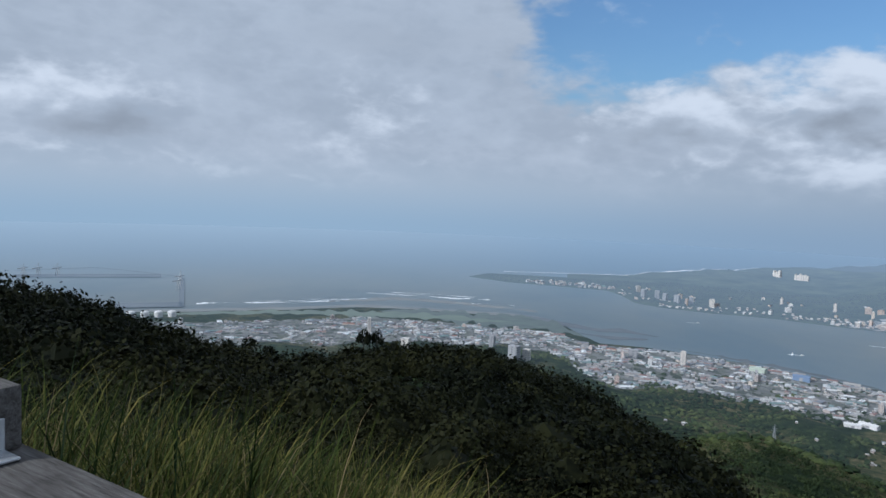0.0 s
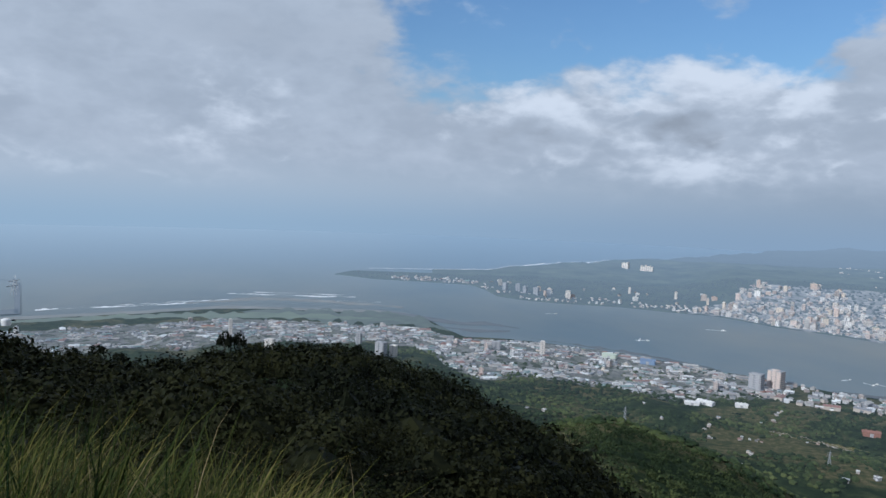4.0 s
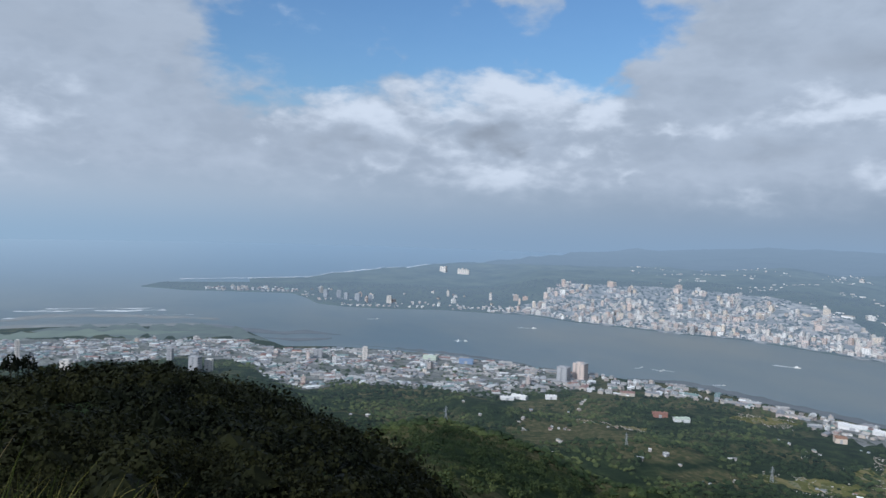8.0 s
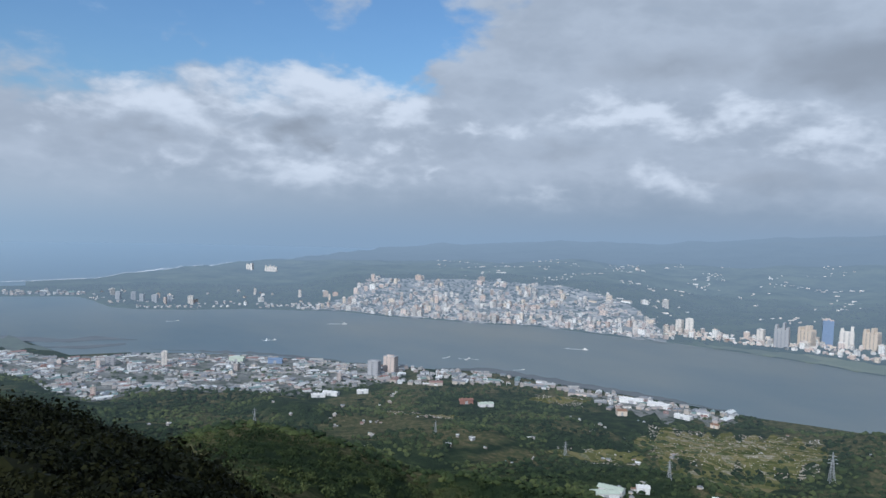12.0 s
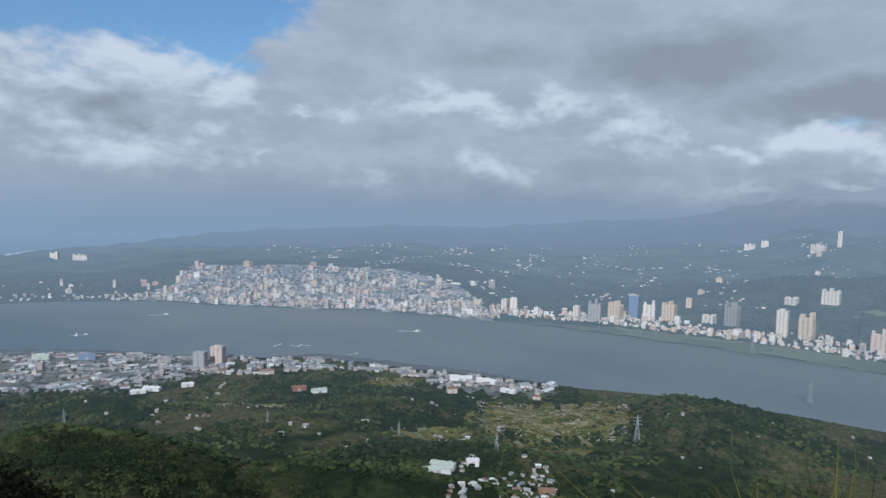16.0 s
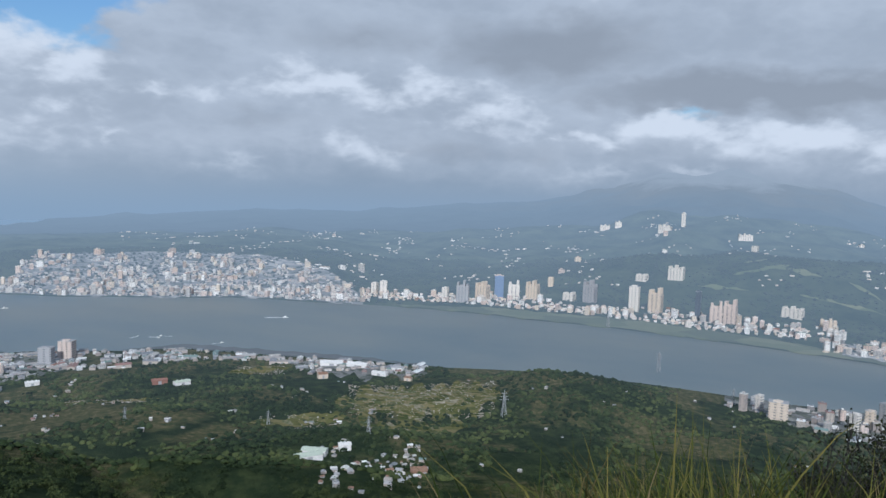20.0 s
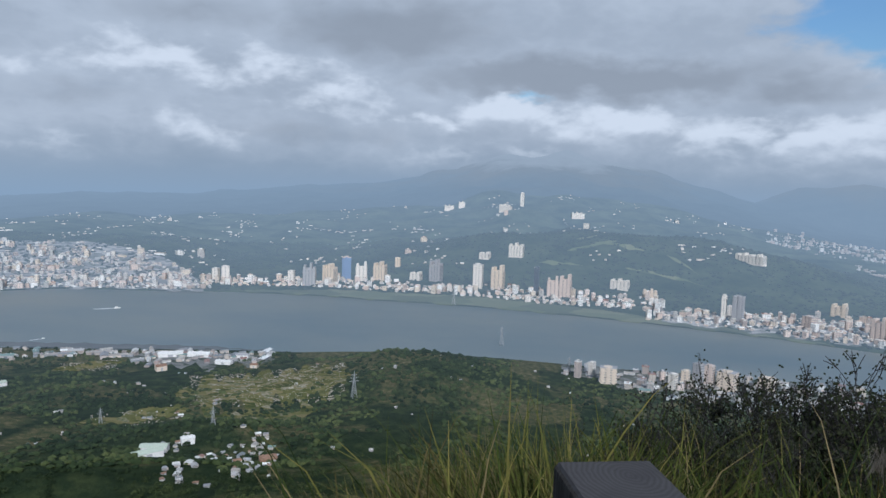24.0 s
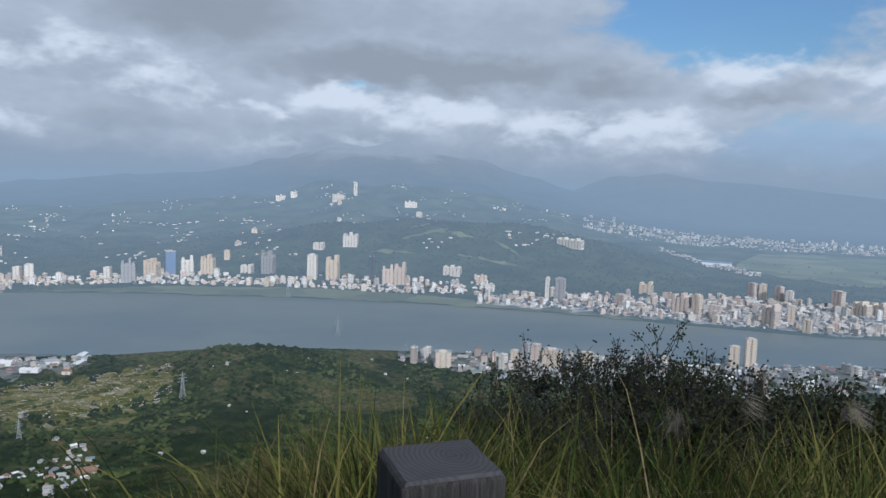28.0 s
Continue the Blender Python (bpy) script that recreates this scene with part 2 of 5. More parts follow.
def make_water():
    mat, n, bsdf = surface("water", 0.42, spec=0.32)
    at = coords(n)
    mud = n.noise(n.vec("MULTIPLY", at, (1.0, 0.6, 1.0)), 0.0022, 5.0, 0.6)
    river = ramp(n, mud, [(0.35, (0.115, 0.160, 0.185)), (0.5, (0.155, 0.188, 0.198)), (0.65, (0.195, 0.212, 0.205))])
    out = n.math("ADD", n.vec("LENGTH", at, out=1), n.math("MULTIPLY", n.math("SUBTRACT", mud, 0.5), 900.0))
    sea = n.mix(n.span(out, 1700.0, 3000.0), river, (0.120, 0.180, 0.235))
    # haze over the open sea: gloss and colour fade into a painted glow
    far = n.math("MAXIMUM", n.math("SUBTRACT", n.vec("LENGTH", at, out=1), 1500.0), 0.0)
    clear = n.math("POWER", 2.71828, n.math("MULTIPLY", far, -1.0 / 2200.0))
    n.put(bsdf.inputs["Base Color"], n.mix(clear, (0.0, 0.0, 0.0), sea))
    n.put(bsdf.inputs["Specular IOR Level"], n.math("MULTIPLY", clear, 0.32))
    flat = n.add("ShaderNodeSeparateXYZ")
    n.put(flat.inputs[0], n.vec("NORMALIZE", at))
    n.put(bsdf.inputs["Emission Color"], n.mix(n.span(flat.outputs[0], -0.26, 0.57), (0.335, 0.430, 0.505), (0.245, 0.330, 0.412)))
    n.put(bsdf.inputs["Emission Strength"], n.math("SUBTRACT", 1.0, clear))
    bump(n, bsdf, n.noise(n.vec("MULTIPLY", at, (1.0, 0.5, 1.0)), 0.25, 4.0, 0.7), 0.25, 0.4)
    return mat


def make_wall(name, palette, island=False, rough=0.8, haze=0.0):
    """Painted and tiled facades: one shade a building, streaked by rain."""
    mat, n, bsdf = surface(name, rough, spec=0.35)
    own = n.add("ShaderNodeNewGeometry").outputs["Random Per Island"] if island else n.add("ShaderNodeObjectInfo").outputs["Random"]
    tone = n.add("ShaderNodeValToRGB")
    tone.color_ramp.interpolation = "CONSTANT"
    n.put(tone.inputs[0], own)
    while len(tone.color_ramp.elements) < len(palette):
        tone.color_ramp.elements.new(0.5)
    for i, (item, colour) in enumerate(zip(tone.color_ramp.elements, palette)):
        item.position, item.color = i / len(palette), (*colour, 1.0)
    streak = n.noise(n.vec("MULTIPLY", coords(n), (1.0, 1.0, 0.25)), 0.9, 5.0, 0.65)
    colour = n.mix(n.span(streak, 0.4, 0.75, 0.0, 0.28), tone.outputs[0], (0.20, 0.20, 0.20))
    # joined town houses: haze painted over walls and roofs as a glow
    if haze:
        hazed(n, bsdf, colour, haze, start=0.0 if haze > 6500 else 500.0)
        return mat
    n.put(bsdf.inputs["Base Color"], colour)
    bump(n, bsdf, n.noise(coords(n), 1.4, 3.0, 0.6), 0.3, 0.1)
    return mat


def make_plain(name, colour, rough=0.7, metallic=0.0, spread=0.3, scale=3.0, haze=False):
    mat, n, bsdf = surface(name, rough, metallic)
    tone = n.noise(coords(n), scale, 5.0, 0.65)
    low, high = tuple(c * (1 - spread) for c in colour), tuple(min(1, c * (1 + spread)) for c in colour)
    tone = ramp(n, tone, [(0.3, low), (0.7, high)])
    # haze painted over the plain colour as a glow
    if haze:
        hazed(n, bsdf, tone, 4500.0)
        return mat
    n.put(bsdf.inputs["Base Color"], tone)
    bump(n, bsdf, n.noise(coords(n), scale * 6, 4.0, 0.6), 0.25, 0.02)
    return mat


def make_plots(name, scale, stops, rough=0.9, haze=False):
    """Ground parcelled into small irregular plots of differing colour."""
    mat, n, bsdf = surface(name, rough, spec=0.1)
    at = coords(n)
    at = n.vec("ADD", at, n.vec("MULTIPLY", n.noise(at, scale * 1.5, 3.0, 0.6, "Color"), (0.5 / scale, 0.5 / scale, 0)))
    cells = n.add("ShaderNodeTexVoronoi")
    cells.inputs["Scale"].default_value = scale
    n.put(cells.inputs["Vector"], n.vec("MULTIPLY", at, (1.0, 0.7, 0.0)))
    own = n.add("ShaderNodeSeparateXYZ")
    n.put(own.inputs[0], cells.outputs["Color"])
    tone = n.math("ADD", n.math("MULTIPLY", own.outputs[0], 0.6), n.math("MULTIPLY", n.noise(coords(n), scale * 2.2, 6.0, 0.7), 0.4))
    colour = ramp(n, tone, stops)
    # distant plots get haze painted into colour and emission
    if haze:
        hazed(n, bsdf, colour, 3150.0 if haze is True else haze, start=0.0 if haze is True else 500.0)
    else:
        n.put(bsdf.inputs["Base Color"], colour)
    return mat


def make_timber(name, tone_scale):
    """Weathered grey timber, grain along x."""
    mat, n, bsdf = surface(name, 0.9, spec=0.08)
    at = coords(n)
    grain = n.noise(n.vec("MULTIPLY", at, (1.6, 22.0, 22.0)), 6.0, 8.0, 0.72, distort=0.5)
    stain = n.noise(at, 7.0, 4.0, 0.6)
    tone = ramp(n, grain, [(at, tuple(c * tone_scale for c in rgb)) for at, rgb in ((0.3, (0.040, 0.036, 0.033)), (0.5, (0.115, 0.106, 0.098)), (0.72, (0.205, 0.193, 0.182)))])
    n.put(bsdf.inputs["Base Color"], n.mix(n.span(stain, 0.5, 0.75, 0.0, 0.6), tone, (0.05, 0.045, 0.042)))
    bump(n, bsdf, grain, 0.8, 0.004)
    return mat


def make_end_grain():
    """Sawn post end: growth rings round an off-centre heart."""
    mat, n, bsdf = surface("end_grain", 0.9, spec=0.08)
    at = n.vec("ADD", coords(n), (-0.01, 0.02, 0.0))
    rings = n.add("ShaderNodeTexWave", wave_type="RINGS", rings_direction="Z")
    n.put(rings.inputs["Vector"], n.vec("MULTIPLY", at, (1.0, 1.3, 0.0)))
    for key, value in (("Scale", 34.0), ("Distortion", 4.0), ("Detail", 3.0), ("Detail Scale", 1.2)):
        rings.inputs[key].default_value = value
    stain = n.noise(coords(n), 12.0, 5.0, 0.65)
    tone = n.mix(rings.outputs["Fac"], (0.058, 0.055, 0.056), (0.074, 0.071, 0.073))
    n.put(bsdf.inputs["Base Color"], n.mix(n.span(stain, 0.4, 0.8, 0.0, 0.7), tone, (0.045, 0.042, 0.045)))
    bump(n, bsdf, n.math("ADD", n.math("MULTIPLY", rings.outputs["Fac"], 0.25), stain), 0.5, 0.003)
    return mat


PALE = [(0.66, 0.61, 0.56), (0.76, 0.73, 0.69), (0.62, 0.50, 0.43), (0.68, 0.57, 0.51), (0.52, 0.50, 0.48), (0.70, 0.61, 0.51), (0.80, 0.78, 0.75), (0.48, 0.41, 0.37)]
ROOFS = [(0.78, 0.78, 0.76), (0.34, 0.31, 0.28), (0.42, 0.41, 0.40), (0.24, 0.24, 0.25), (0.64, 0.63, 0.60), (0.20, 0.22, 0.24), (0.38, 0.35, 0.32), (0.28, 0.15, 0.12), (0.18, 0.26, 0.24), (0.45, 0.42, 0.38)]
DULL = [(0.40, 0.375, 0.35), (0.58, 0.56, 0.53), (0.36, 0.30, 0.26), (0.46, 0.39, 0.35), (0.30, 0.30, 0.31), (0.50, 0.43, 0.36), (0.66, 0.65, 0.64), (0.24, 0.22, 0.21)]
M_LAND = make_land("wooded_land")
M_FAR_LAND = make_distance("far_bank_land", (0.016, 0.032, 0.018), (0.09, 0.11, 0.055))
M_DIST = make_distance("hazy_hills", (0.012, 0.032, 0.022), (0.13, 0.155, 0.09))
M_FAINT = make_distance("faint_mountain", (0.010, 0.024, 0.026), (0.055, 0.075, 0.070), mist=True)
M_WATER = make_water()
# cloud shade over the near ridge is put into this leaf colour
M_SHADED_RIDGE = make_leaf("shaded_ridge_leaves", (0.006, 0.008, 0.004), (0.009, 0.011, 0.005), (0.021, 0.022, 0.008), own_share=0.05, patch_scale=0.05)
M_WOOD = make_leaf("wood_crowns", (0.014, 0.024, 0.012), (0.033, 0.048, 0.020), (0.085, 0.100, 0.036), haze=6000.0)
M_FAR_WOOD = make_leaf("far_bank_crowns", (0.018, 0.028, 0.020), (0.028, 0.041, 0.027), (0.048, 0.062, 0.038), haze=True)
M_WALL = make_wall("painted_walls", PALE)
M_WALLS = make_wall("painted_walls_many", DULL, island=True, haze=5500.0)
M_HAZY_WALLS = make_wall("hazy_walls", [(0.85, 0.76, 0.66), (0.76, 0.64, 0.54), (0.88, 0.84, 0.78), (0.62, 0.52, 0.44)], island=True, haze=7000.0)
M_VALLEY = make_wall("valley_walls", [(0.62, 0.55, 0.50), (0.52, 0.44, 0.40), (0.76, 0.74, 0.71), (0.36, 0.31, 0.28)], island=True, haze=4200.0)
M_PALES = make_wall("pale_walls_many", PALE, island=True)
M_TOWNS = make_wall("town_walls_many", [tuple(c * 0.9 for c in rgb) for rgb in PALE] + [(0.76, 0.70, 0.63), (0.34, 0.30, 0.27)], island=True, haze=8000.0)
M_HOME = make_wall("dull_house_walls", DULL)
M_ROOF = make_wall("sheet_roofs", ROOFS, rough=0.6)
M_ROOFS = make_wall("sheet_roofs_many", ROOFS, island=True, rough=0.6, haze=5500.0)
M_GLASS = make_plain("window_glass", (0.15, 0.17, 0.19), 0.35)
M_BLUE = make_plain("blue_glass", (0.19, 0.26, 0.38), 0.45)
M_WHITE = make_plain("white_paint", (0.70, 0.685, 0.66), 0.6)
M_TAN = make_plain("tan_tiles", (0.62, 0.525, 0.43), 0.6)
M_PINK = make_plain("pinkish_tiles", (0.57, 0.475, 0.42), 0.6)
M_GREY = make_plain("grey_concrete", (0.36, 0.36, 0.37), 0.8)
M_RED = make_plain("red_sheet", (0.27, 0.14, 0.11), 0.7)
M_GREEN = make_plain("green_sheet", (0.47, 0.52, 0.43), 0.6)
M_STEEL = make_plain("galvanised_steel", (0.42, 0.43, 0.44), 0.5, 0.4)
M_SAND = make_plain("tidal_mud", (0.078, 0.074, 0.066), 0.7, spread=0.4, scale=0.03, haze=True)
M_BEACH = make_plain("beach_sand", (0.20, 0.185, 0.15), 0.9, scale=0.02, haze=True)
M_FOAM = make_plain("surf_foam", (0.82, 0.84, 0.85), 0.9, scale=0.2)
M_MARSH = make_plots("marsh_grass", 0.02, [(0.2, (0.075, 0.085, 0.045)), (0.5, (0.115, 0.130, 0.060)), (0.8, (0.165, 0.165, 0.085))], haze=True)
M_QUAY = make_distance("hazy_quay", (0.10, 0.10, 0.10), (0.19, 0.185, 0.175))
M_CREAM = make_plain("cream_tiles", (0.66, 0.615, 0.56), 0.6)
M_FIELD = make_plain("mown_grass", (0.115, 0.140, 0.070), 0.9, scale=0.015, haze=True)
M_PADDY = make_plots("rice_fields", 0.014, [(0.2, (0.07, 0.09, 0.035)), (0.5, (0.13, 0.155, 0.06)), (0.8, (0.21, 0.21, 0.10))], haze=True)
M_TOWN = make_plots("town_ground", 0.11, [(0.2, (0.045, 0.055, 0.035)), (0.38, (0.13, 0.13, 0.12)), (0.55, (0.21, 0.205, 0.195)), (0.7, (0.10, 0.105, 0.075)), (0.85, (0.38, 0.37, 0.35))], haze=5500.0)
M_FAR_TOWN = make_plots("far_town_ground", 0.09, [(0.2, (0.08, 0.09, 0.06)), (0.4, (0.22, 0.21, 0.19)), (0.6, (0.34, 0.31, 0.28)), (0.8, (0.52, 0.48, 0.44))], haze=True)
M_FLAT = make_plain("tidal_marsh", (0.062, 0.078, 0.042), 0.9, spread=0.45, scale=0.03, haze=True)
M_TERRACE = make_plots("dry_terraces", 0.13, [(0.2, (0.05, 0.065, 0.024)), (0.4, (0.12, 0.12, 0.046)), (0.58, (0.20, 0.17, 0.085)), (0.7, (0.07, 0.085, 0.03)), (0.86, (0.36, 0.31, 0.24))])
M_TIMBER = make_timber("weathered_timber", 1.0)
M_DARK_TIMBER = make_timber("dark_weathered_timber", 0.36)
M_END = make_end_grain()
M_BRACKET = make_plain("bracket_steel", (0.52, 0.53, 0.54), 0.45, 0.6, 0.15, 30.0)

# ---- the lie of the land, in degrees of bearing from the viewpoint and metres from it ----
NEAR_BANK = [(-180, 1500), (-32, 1490), (-19, 1480), (-12, 1500), (-6, 1554), (1, 1519), (6, 1514), (9, 1475), (11, 1350), (12.7, 1262), (16.6, 1261), (20.4, 1237), (23.7, 1214),
             (27.9, 1182), (32.5, 1145), (40, 1105), (44, 1103), (50, 1042), (53.5, 1021), (61, 988), (65, 969), (72, 972), (77, 964), (84, 950), (90, 940), (97, 960),
             (109, 989), (114, 1002), (118, 1054), (122, 1099), (130, 1150), (180, 1500)]
FAR_BANK = [(2.2, 2204), (5.4, 2103), (9.2, 2072), (13.2, 2042), (14.3, 1944), (15.3, 1820), (17.3, 1776), (20.5, 1750), (25, 1760), (29, 1735), (32, 1735), (36, 1655), (44, 1592),
            (48, 1590), (54, 1522), (59.5, 1488), (64.5, 1447), (68.5, 1415), (71, 1385), (77.5, 1350), (85, 1310), (90, 1289), (100, 1259), (108, 1241), (115, 1254), (119, 1266), (122, 1304), (150, 1400)]
OUTER_COAST = [(2.2, 2205), (4.9, 2376), (10.3, 2426), (14.6, 2500), (16.3, 2721), (19, 2799), (23.8, 3160), (27.3, 3396), (32, 3800), (36, 4400), (40, 4850)]
CREST_DIP = [(-60, 5), (-32, 6.9), (-30, 7.3), (-27.4, 7.9), (-25.6, 8.6), (-23.3, 9.7), (-21, 10.8), (-18, 11.8), (-16, 12.1), (-13.6, 12.8), (-11.6, 13.1), (-8, 12.6), (-5.6, 12.2), (-3.5, 12.1), (3, 12.0),
             (4.8, 12.5), (7.5, 13.3), (10.3, 14), (13, 14.9), (15.7, 16), (18.3, 17.2), (21, 18.5), (23.3, 19.6), (26.5, 22.1), (32, 27)]
CREST_AT = [(-60, 110), (-32, 130), (-12, 170), (0, 190), (5, 190), (15, 150), (25, 110), (32, 85)]
NEAR_FALL = [(-180, 0.1), (-60, 0.15), (-32, 0.22), (-15, 0.36), (0, 0.5), (30, 0.62), (66, 0.60), (76, 0.38), (95, 0.28), (110, 0.25), (125, 0.25), (150, 0.2), (180, 0.1)]
SKYLINE = [(14, 0), (25, 3), (34, 20), (43, 44), (49, 83), (57, 91), (66, 155), (72, 190), (77, 270), (81.4, 368), (86, 383), (92.6, 307), (96.3, 210), (101, 127), (104.7, 60), (110, 8), (122, 2), (150, 2)]
FOOTHILL = [(64, 0), (72, 18), (78, 48), (84, 72), (92, 88), (98, 75), (102, 56), (106, 26), (109.5, 0)]
KNOLL = [(62, 0), (66, 7), (69, 13), (72, 26), (76, 26), (80, 16), (86, 0)]
SPUR_DIP = [(18, 17), (25, 16.1), (30, 16.9), (36, 18.6), (40, 20.5), (45, 23)]

TOWN_DEPTH = [(-60, 330), (-5, 420), (12, 330), (28, 260), (36, 130), (46, 90), (50, 30), (53, 95), (62, 70), (64, 20), (83, 15), (86, 40), (93, 120), (100, 160), (125, 190)]


def along(rows, az):
    return np.interp(az, [r[0] for r in rows], [r[1] for r in rows])


def smooth(a, b, v):
    s = np.clip((v - a) / (b - a), 0, 1)
    return s * s * (3 - 2 * s)


WAVE_SETS = {}


def waves(x, y, size, seed):
    """Cheap smooth relief of about one metre, with features of that size."""
    if seed not in WAVE_SETS:
        rng = np.random.RandomState(seed)
        rows = []
        for k in range(9):
            a, ph = rng.uniform(0, 2 * math.pi, 2)
            f = rng.uniform(0.6, 1.9) * 2 * math.pi
            rows.append((math.cos(a) * f, math.sin(a) * f, ph))
        WAVE_SETS[seed] = rows
    total = 0.0
    for kx, ky, ph in WAVE_SETS[seed]:
        total = total + np.sin((x * kx + y * ky) / size + ph)
    return total / 3.0


def clearing(az, d):
    """Terraced plots and villages on the slopes, where no wood grows."""
    inside = np.zeros(np.shape(d), bool)
    for a0, a1, d0, d1 in ((57.5, 69, 735, 860), (48, 52, 925, 968), (36, 42, 808, 840), (50, 56, 690, 730), (53, 55.5, 540, 600), (54, 62, 885, 985), (41.5, 45, 872, 900), (30, 35, 905, 940)):
        inside |= (az > a0) & (az < a1) & (d > d0) & (d < d1)
    return inside


def near_height(az, d):
    x, y = d * np.sin(np.radians(az)), d * np.cos(np.radians(az))
    u = np.clip(1 - d / along(NEAR_BANK, az), 0, 1)
    base = 1.0 + 5 * u + 232.0 * u ** 2.7
    base = base + waves(x, y, 170.0, 3) * 4.5 * smooth(0.03, 0.35, u) * smooth(60, 200, d)
    at, dip = along(CREST_AT, az), np.radians(along(CREST_DIP, az))
    zc = EYE - at * np.tan(dip) - 2.6
    foot = EYE - 25 * np.tan(np.maximum(dip + 0.15, 0.36))
    spur = np.where(d < at, foot + (zc - foot) * (d - 25) / (at - 25), zc - (d - at) * 0.8) + waves(x, y, 45.0, 5) * 0.8 * smooth(25, 70, d) * smooth(0, 30, np.abs(d - at) + 8)
    base = np.maximum(base, np.where(az < 32, spur, -50))
    zs = EYE - 520 * np.tan(np.radians(along(SPUR_DIP, az))) - 2.0
    spur2 = np.where(d < 520, zs + (520 - d) * 0.22, zs - (d - 520) * 0.5) - 60 * smooth(0, 8, np.abs(az - 33) - 12)
    base = np.maximum(base, spur2)
    base = base + along(KNOLL, az) * np.where(d < 860, smooth(620, 860, d), 1 - smooth(860, 950, d))
    top = 238.35 - along(NEAR_FALL, az) * np.maximum(0, d - 1.3) + waves(x, y, 2.5, 8) * 0.05
    return np.where(d < 12, top, top + (base - top) * smooth(12, 40, d))


def far_height(az, d):
    x, y = d * np.sin(np.radians(az)), d * np.cos(np.radians(az))
    fb = along(FAR_BANK, az)
    z = 1.5 + 2.5 * smooth(0, 120, d - fb)
    z = z + along(SKYLINE, az) * np.clip((d - fb - 350) / (4400 - fb - 350), 0, 1.05) ** 1.35
    z = z + along([(29, 0), (33, 36), (37, 42), (51, 42), (56, 30), (60, 0)], az) * smooth(50, 520, d - fb) * (1 - smooth(2300, 3600, d))
    z = z + along(FOOTHILL, az) * np.where(d < 1950, smooth(1480, 1950, d), 1 - smooth(1950, 2450, d))
    z = z + smooth(4100, 4800, d) * along([(100, 0), (103, 150), (107, 240), (113, 225), (121.5, 165), (150, 160)], az)
    z = z + waves(x, y, 420.0, 11) * 5.0 * smooth(350, 900, d - fb) * (1 + along(SKYLINE, az) / 200.0) * (1 - smooth(104, 112, az))
    z = z + waves(x, y, 90.0, 12) * 2.0 * smooth(350, 900, d - fb) * (1 - smooth(104, 112, az))
    return np.maximum(z, 0.8)


def height(az, d):
    """Ground height at a bearing and distance."""
    az, d = np.asarray(az, float), np.asarray(d, float)
    z = np.where(d < along(NEAR_BANK, az), near_height(az, d), 0.0)
    return np.where((d > along(FAR_BANK, az)) & (az > 2.2), far_height(az, d), z)


def spot(az, d, up=0.0):
    """The place on the ground at a bearing and distance."""
    return Vector((d * math.sin(radians(az)), d * math.cos(radians(az)), float(height(az, d)) + up))

# ---- ground, water and distance ----
def mesh_from(name, verts, faces, mat, smooth_shade=False):
    me = bpy.data.meshes.new(name)
    me.from_pydata([tuple(v) for v in verts] if not isinstance(verts, np.ndarray) else verts.tolist(), [], faces if isinstance(faces, list) else faces.tolist())
    for m in (mat if isinstance(mat, (list, tuple)) else (mat,)):
        me.materials.append(m)
    if smooth_shade:
        me.polygons.foreach_set("use_smooth", [True] * len(me.polygons))
    me.update()
    return me


def sheet(name, az, dist, z, mat):
    """A grid over bearings and distances: dist and z have a row for each bearing."""
    x, y = dist * np.sin(np.radians(az))[:, None], dist * np.cos(np.radians(az))[:, None]
    rows, cols = dist.shape
    verts = np.stack([x, y, z], -1).reshape(-1, 3)
    i = (np.arange(rows - 1)[:, None] * cols + np.arange(cols - 1)).ravel()
    return new(name, mesh_from(name, verts, np.stack([i, i + 1, i + cols + 1, i + cols], -1), mat, True))


view = np.concatenate([np.arange(-180, -60, 6.0), np.arange(-60, 145, 0.4), np.arange(145, 180.1, 5.0)])
nb = along(NEAR_BANK, view)
steps = np.concatenate([np.linspace(0.02, 14, 30), np.linspace(15, 260, 90), np.linspace(266, 900, 110)])
dist = np.concatenate([np.repeat(steps[None], len(view), 0), 900 + (nb[:, None] - 900) * np.linspace(0.05, 1, 22)], 1)
az2 = np.repeat(view[:, None], dist.shape[1], 1)
z = near_height(az2, dist)
z[:, -1] = -0.5
bed = np.concatenate([dist[:, -1:] + 6, dist[:, -1:] + 12], 1)
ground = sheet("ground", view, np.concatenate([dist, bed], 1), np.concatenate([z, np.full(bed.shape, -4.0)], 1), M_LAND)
tagged(ground, "wooded green mountainside falling to the river plain", "ground", kind="structure")

view = np.arange(2.2, 150, 0.4)
fb, out = along(FAR_BANK, view), along(OUTER_COAST, view)
edge = np.minimum(out, 2300.0)
dist = fb[:, None] + (edge - fb)[:, None] * np.linspace(0, 1, 70)
z = far_height(np.repeat(view[:, None], 70, 1), dist)
z[:, 0] = -0.5
z[out < 2300, -1] = -0.5
far_shore = tagged(sheet("backdrop_far_bank", view, dist, z, M_FAR_LAND), "wooded far river bank with town land", "ground", kind="structure")
view = np.arange(10, 150, 0.4)
out = np.clip(along(OUTER_COAST, view), 2300.0, 4850.0)
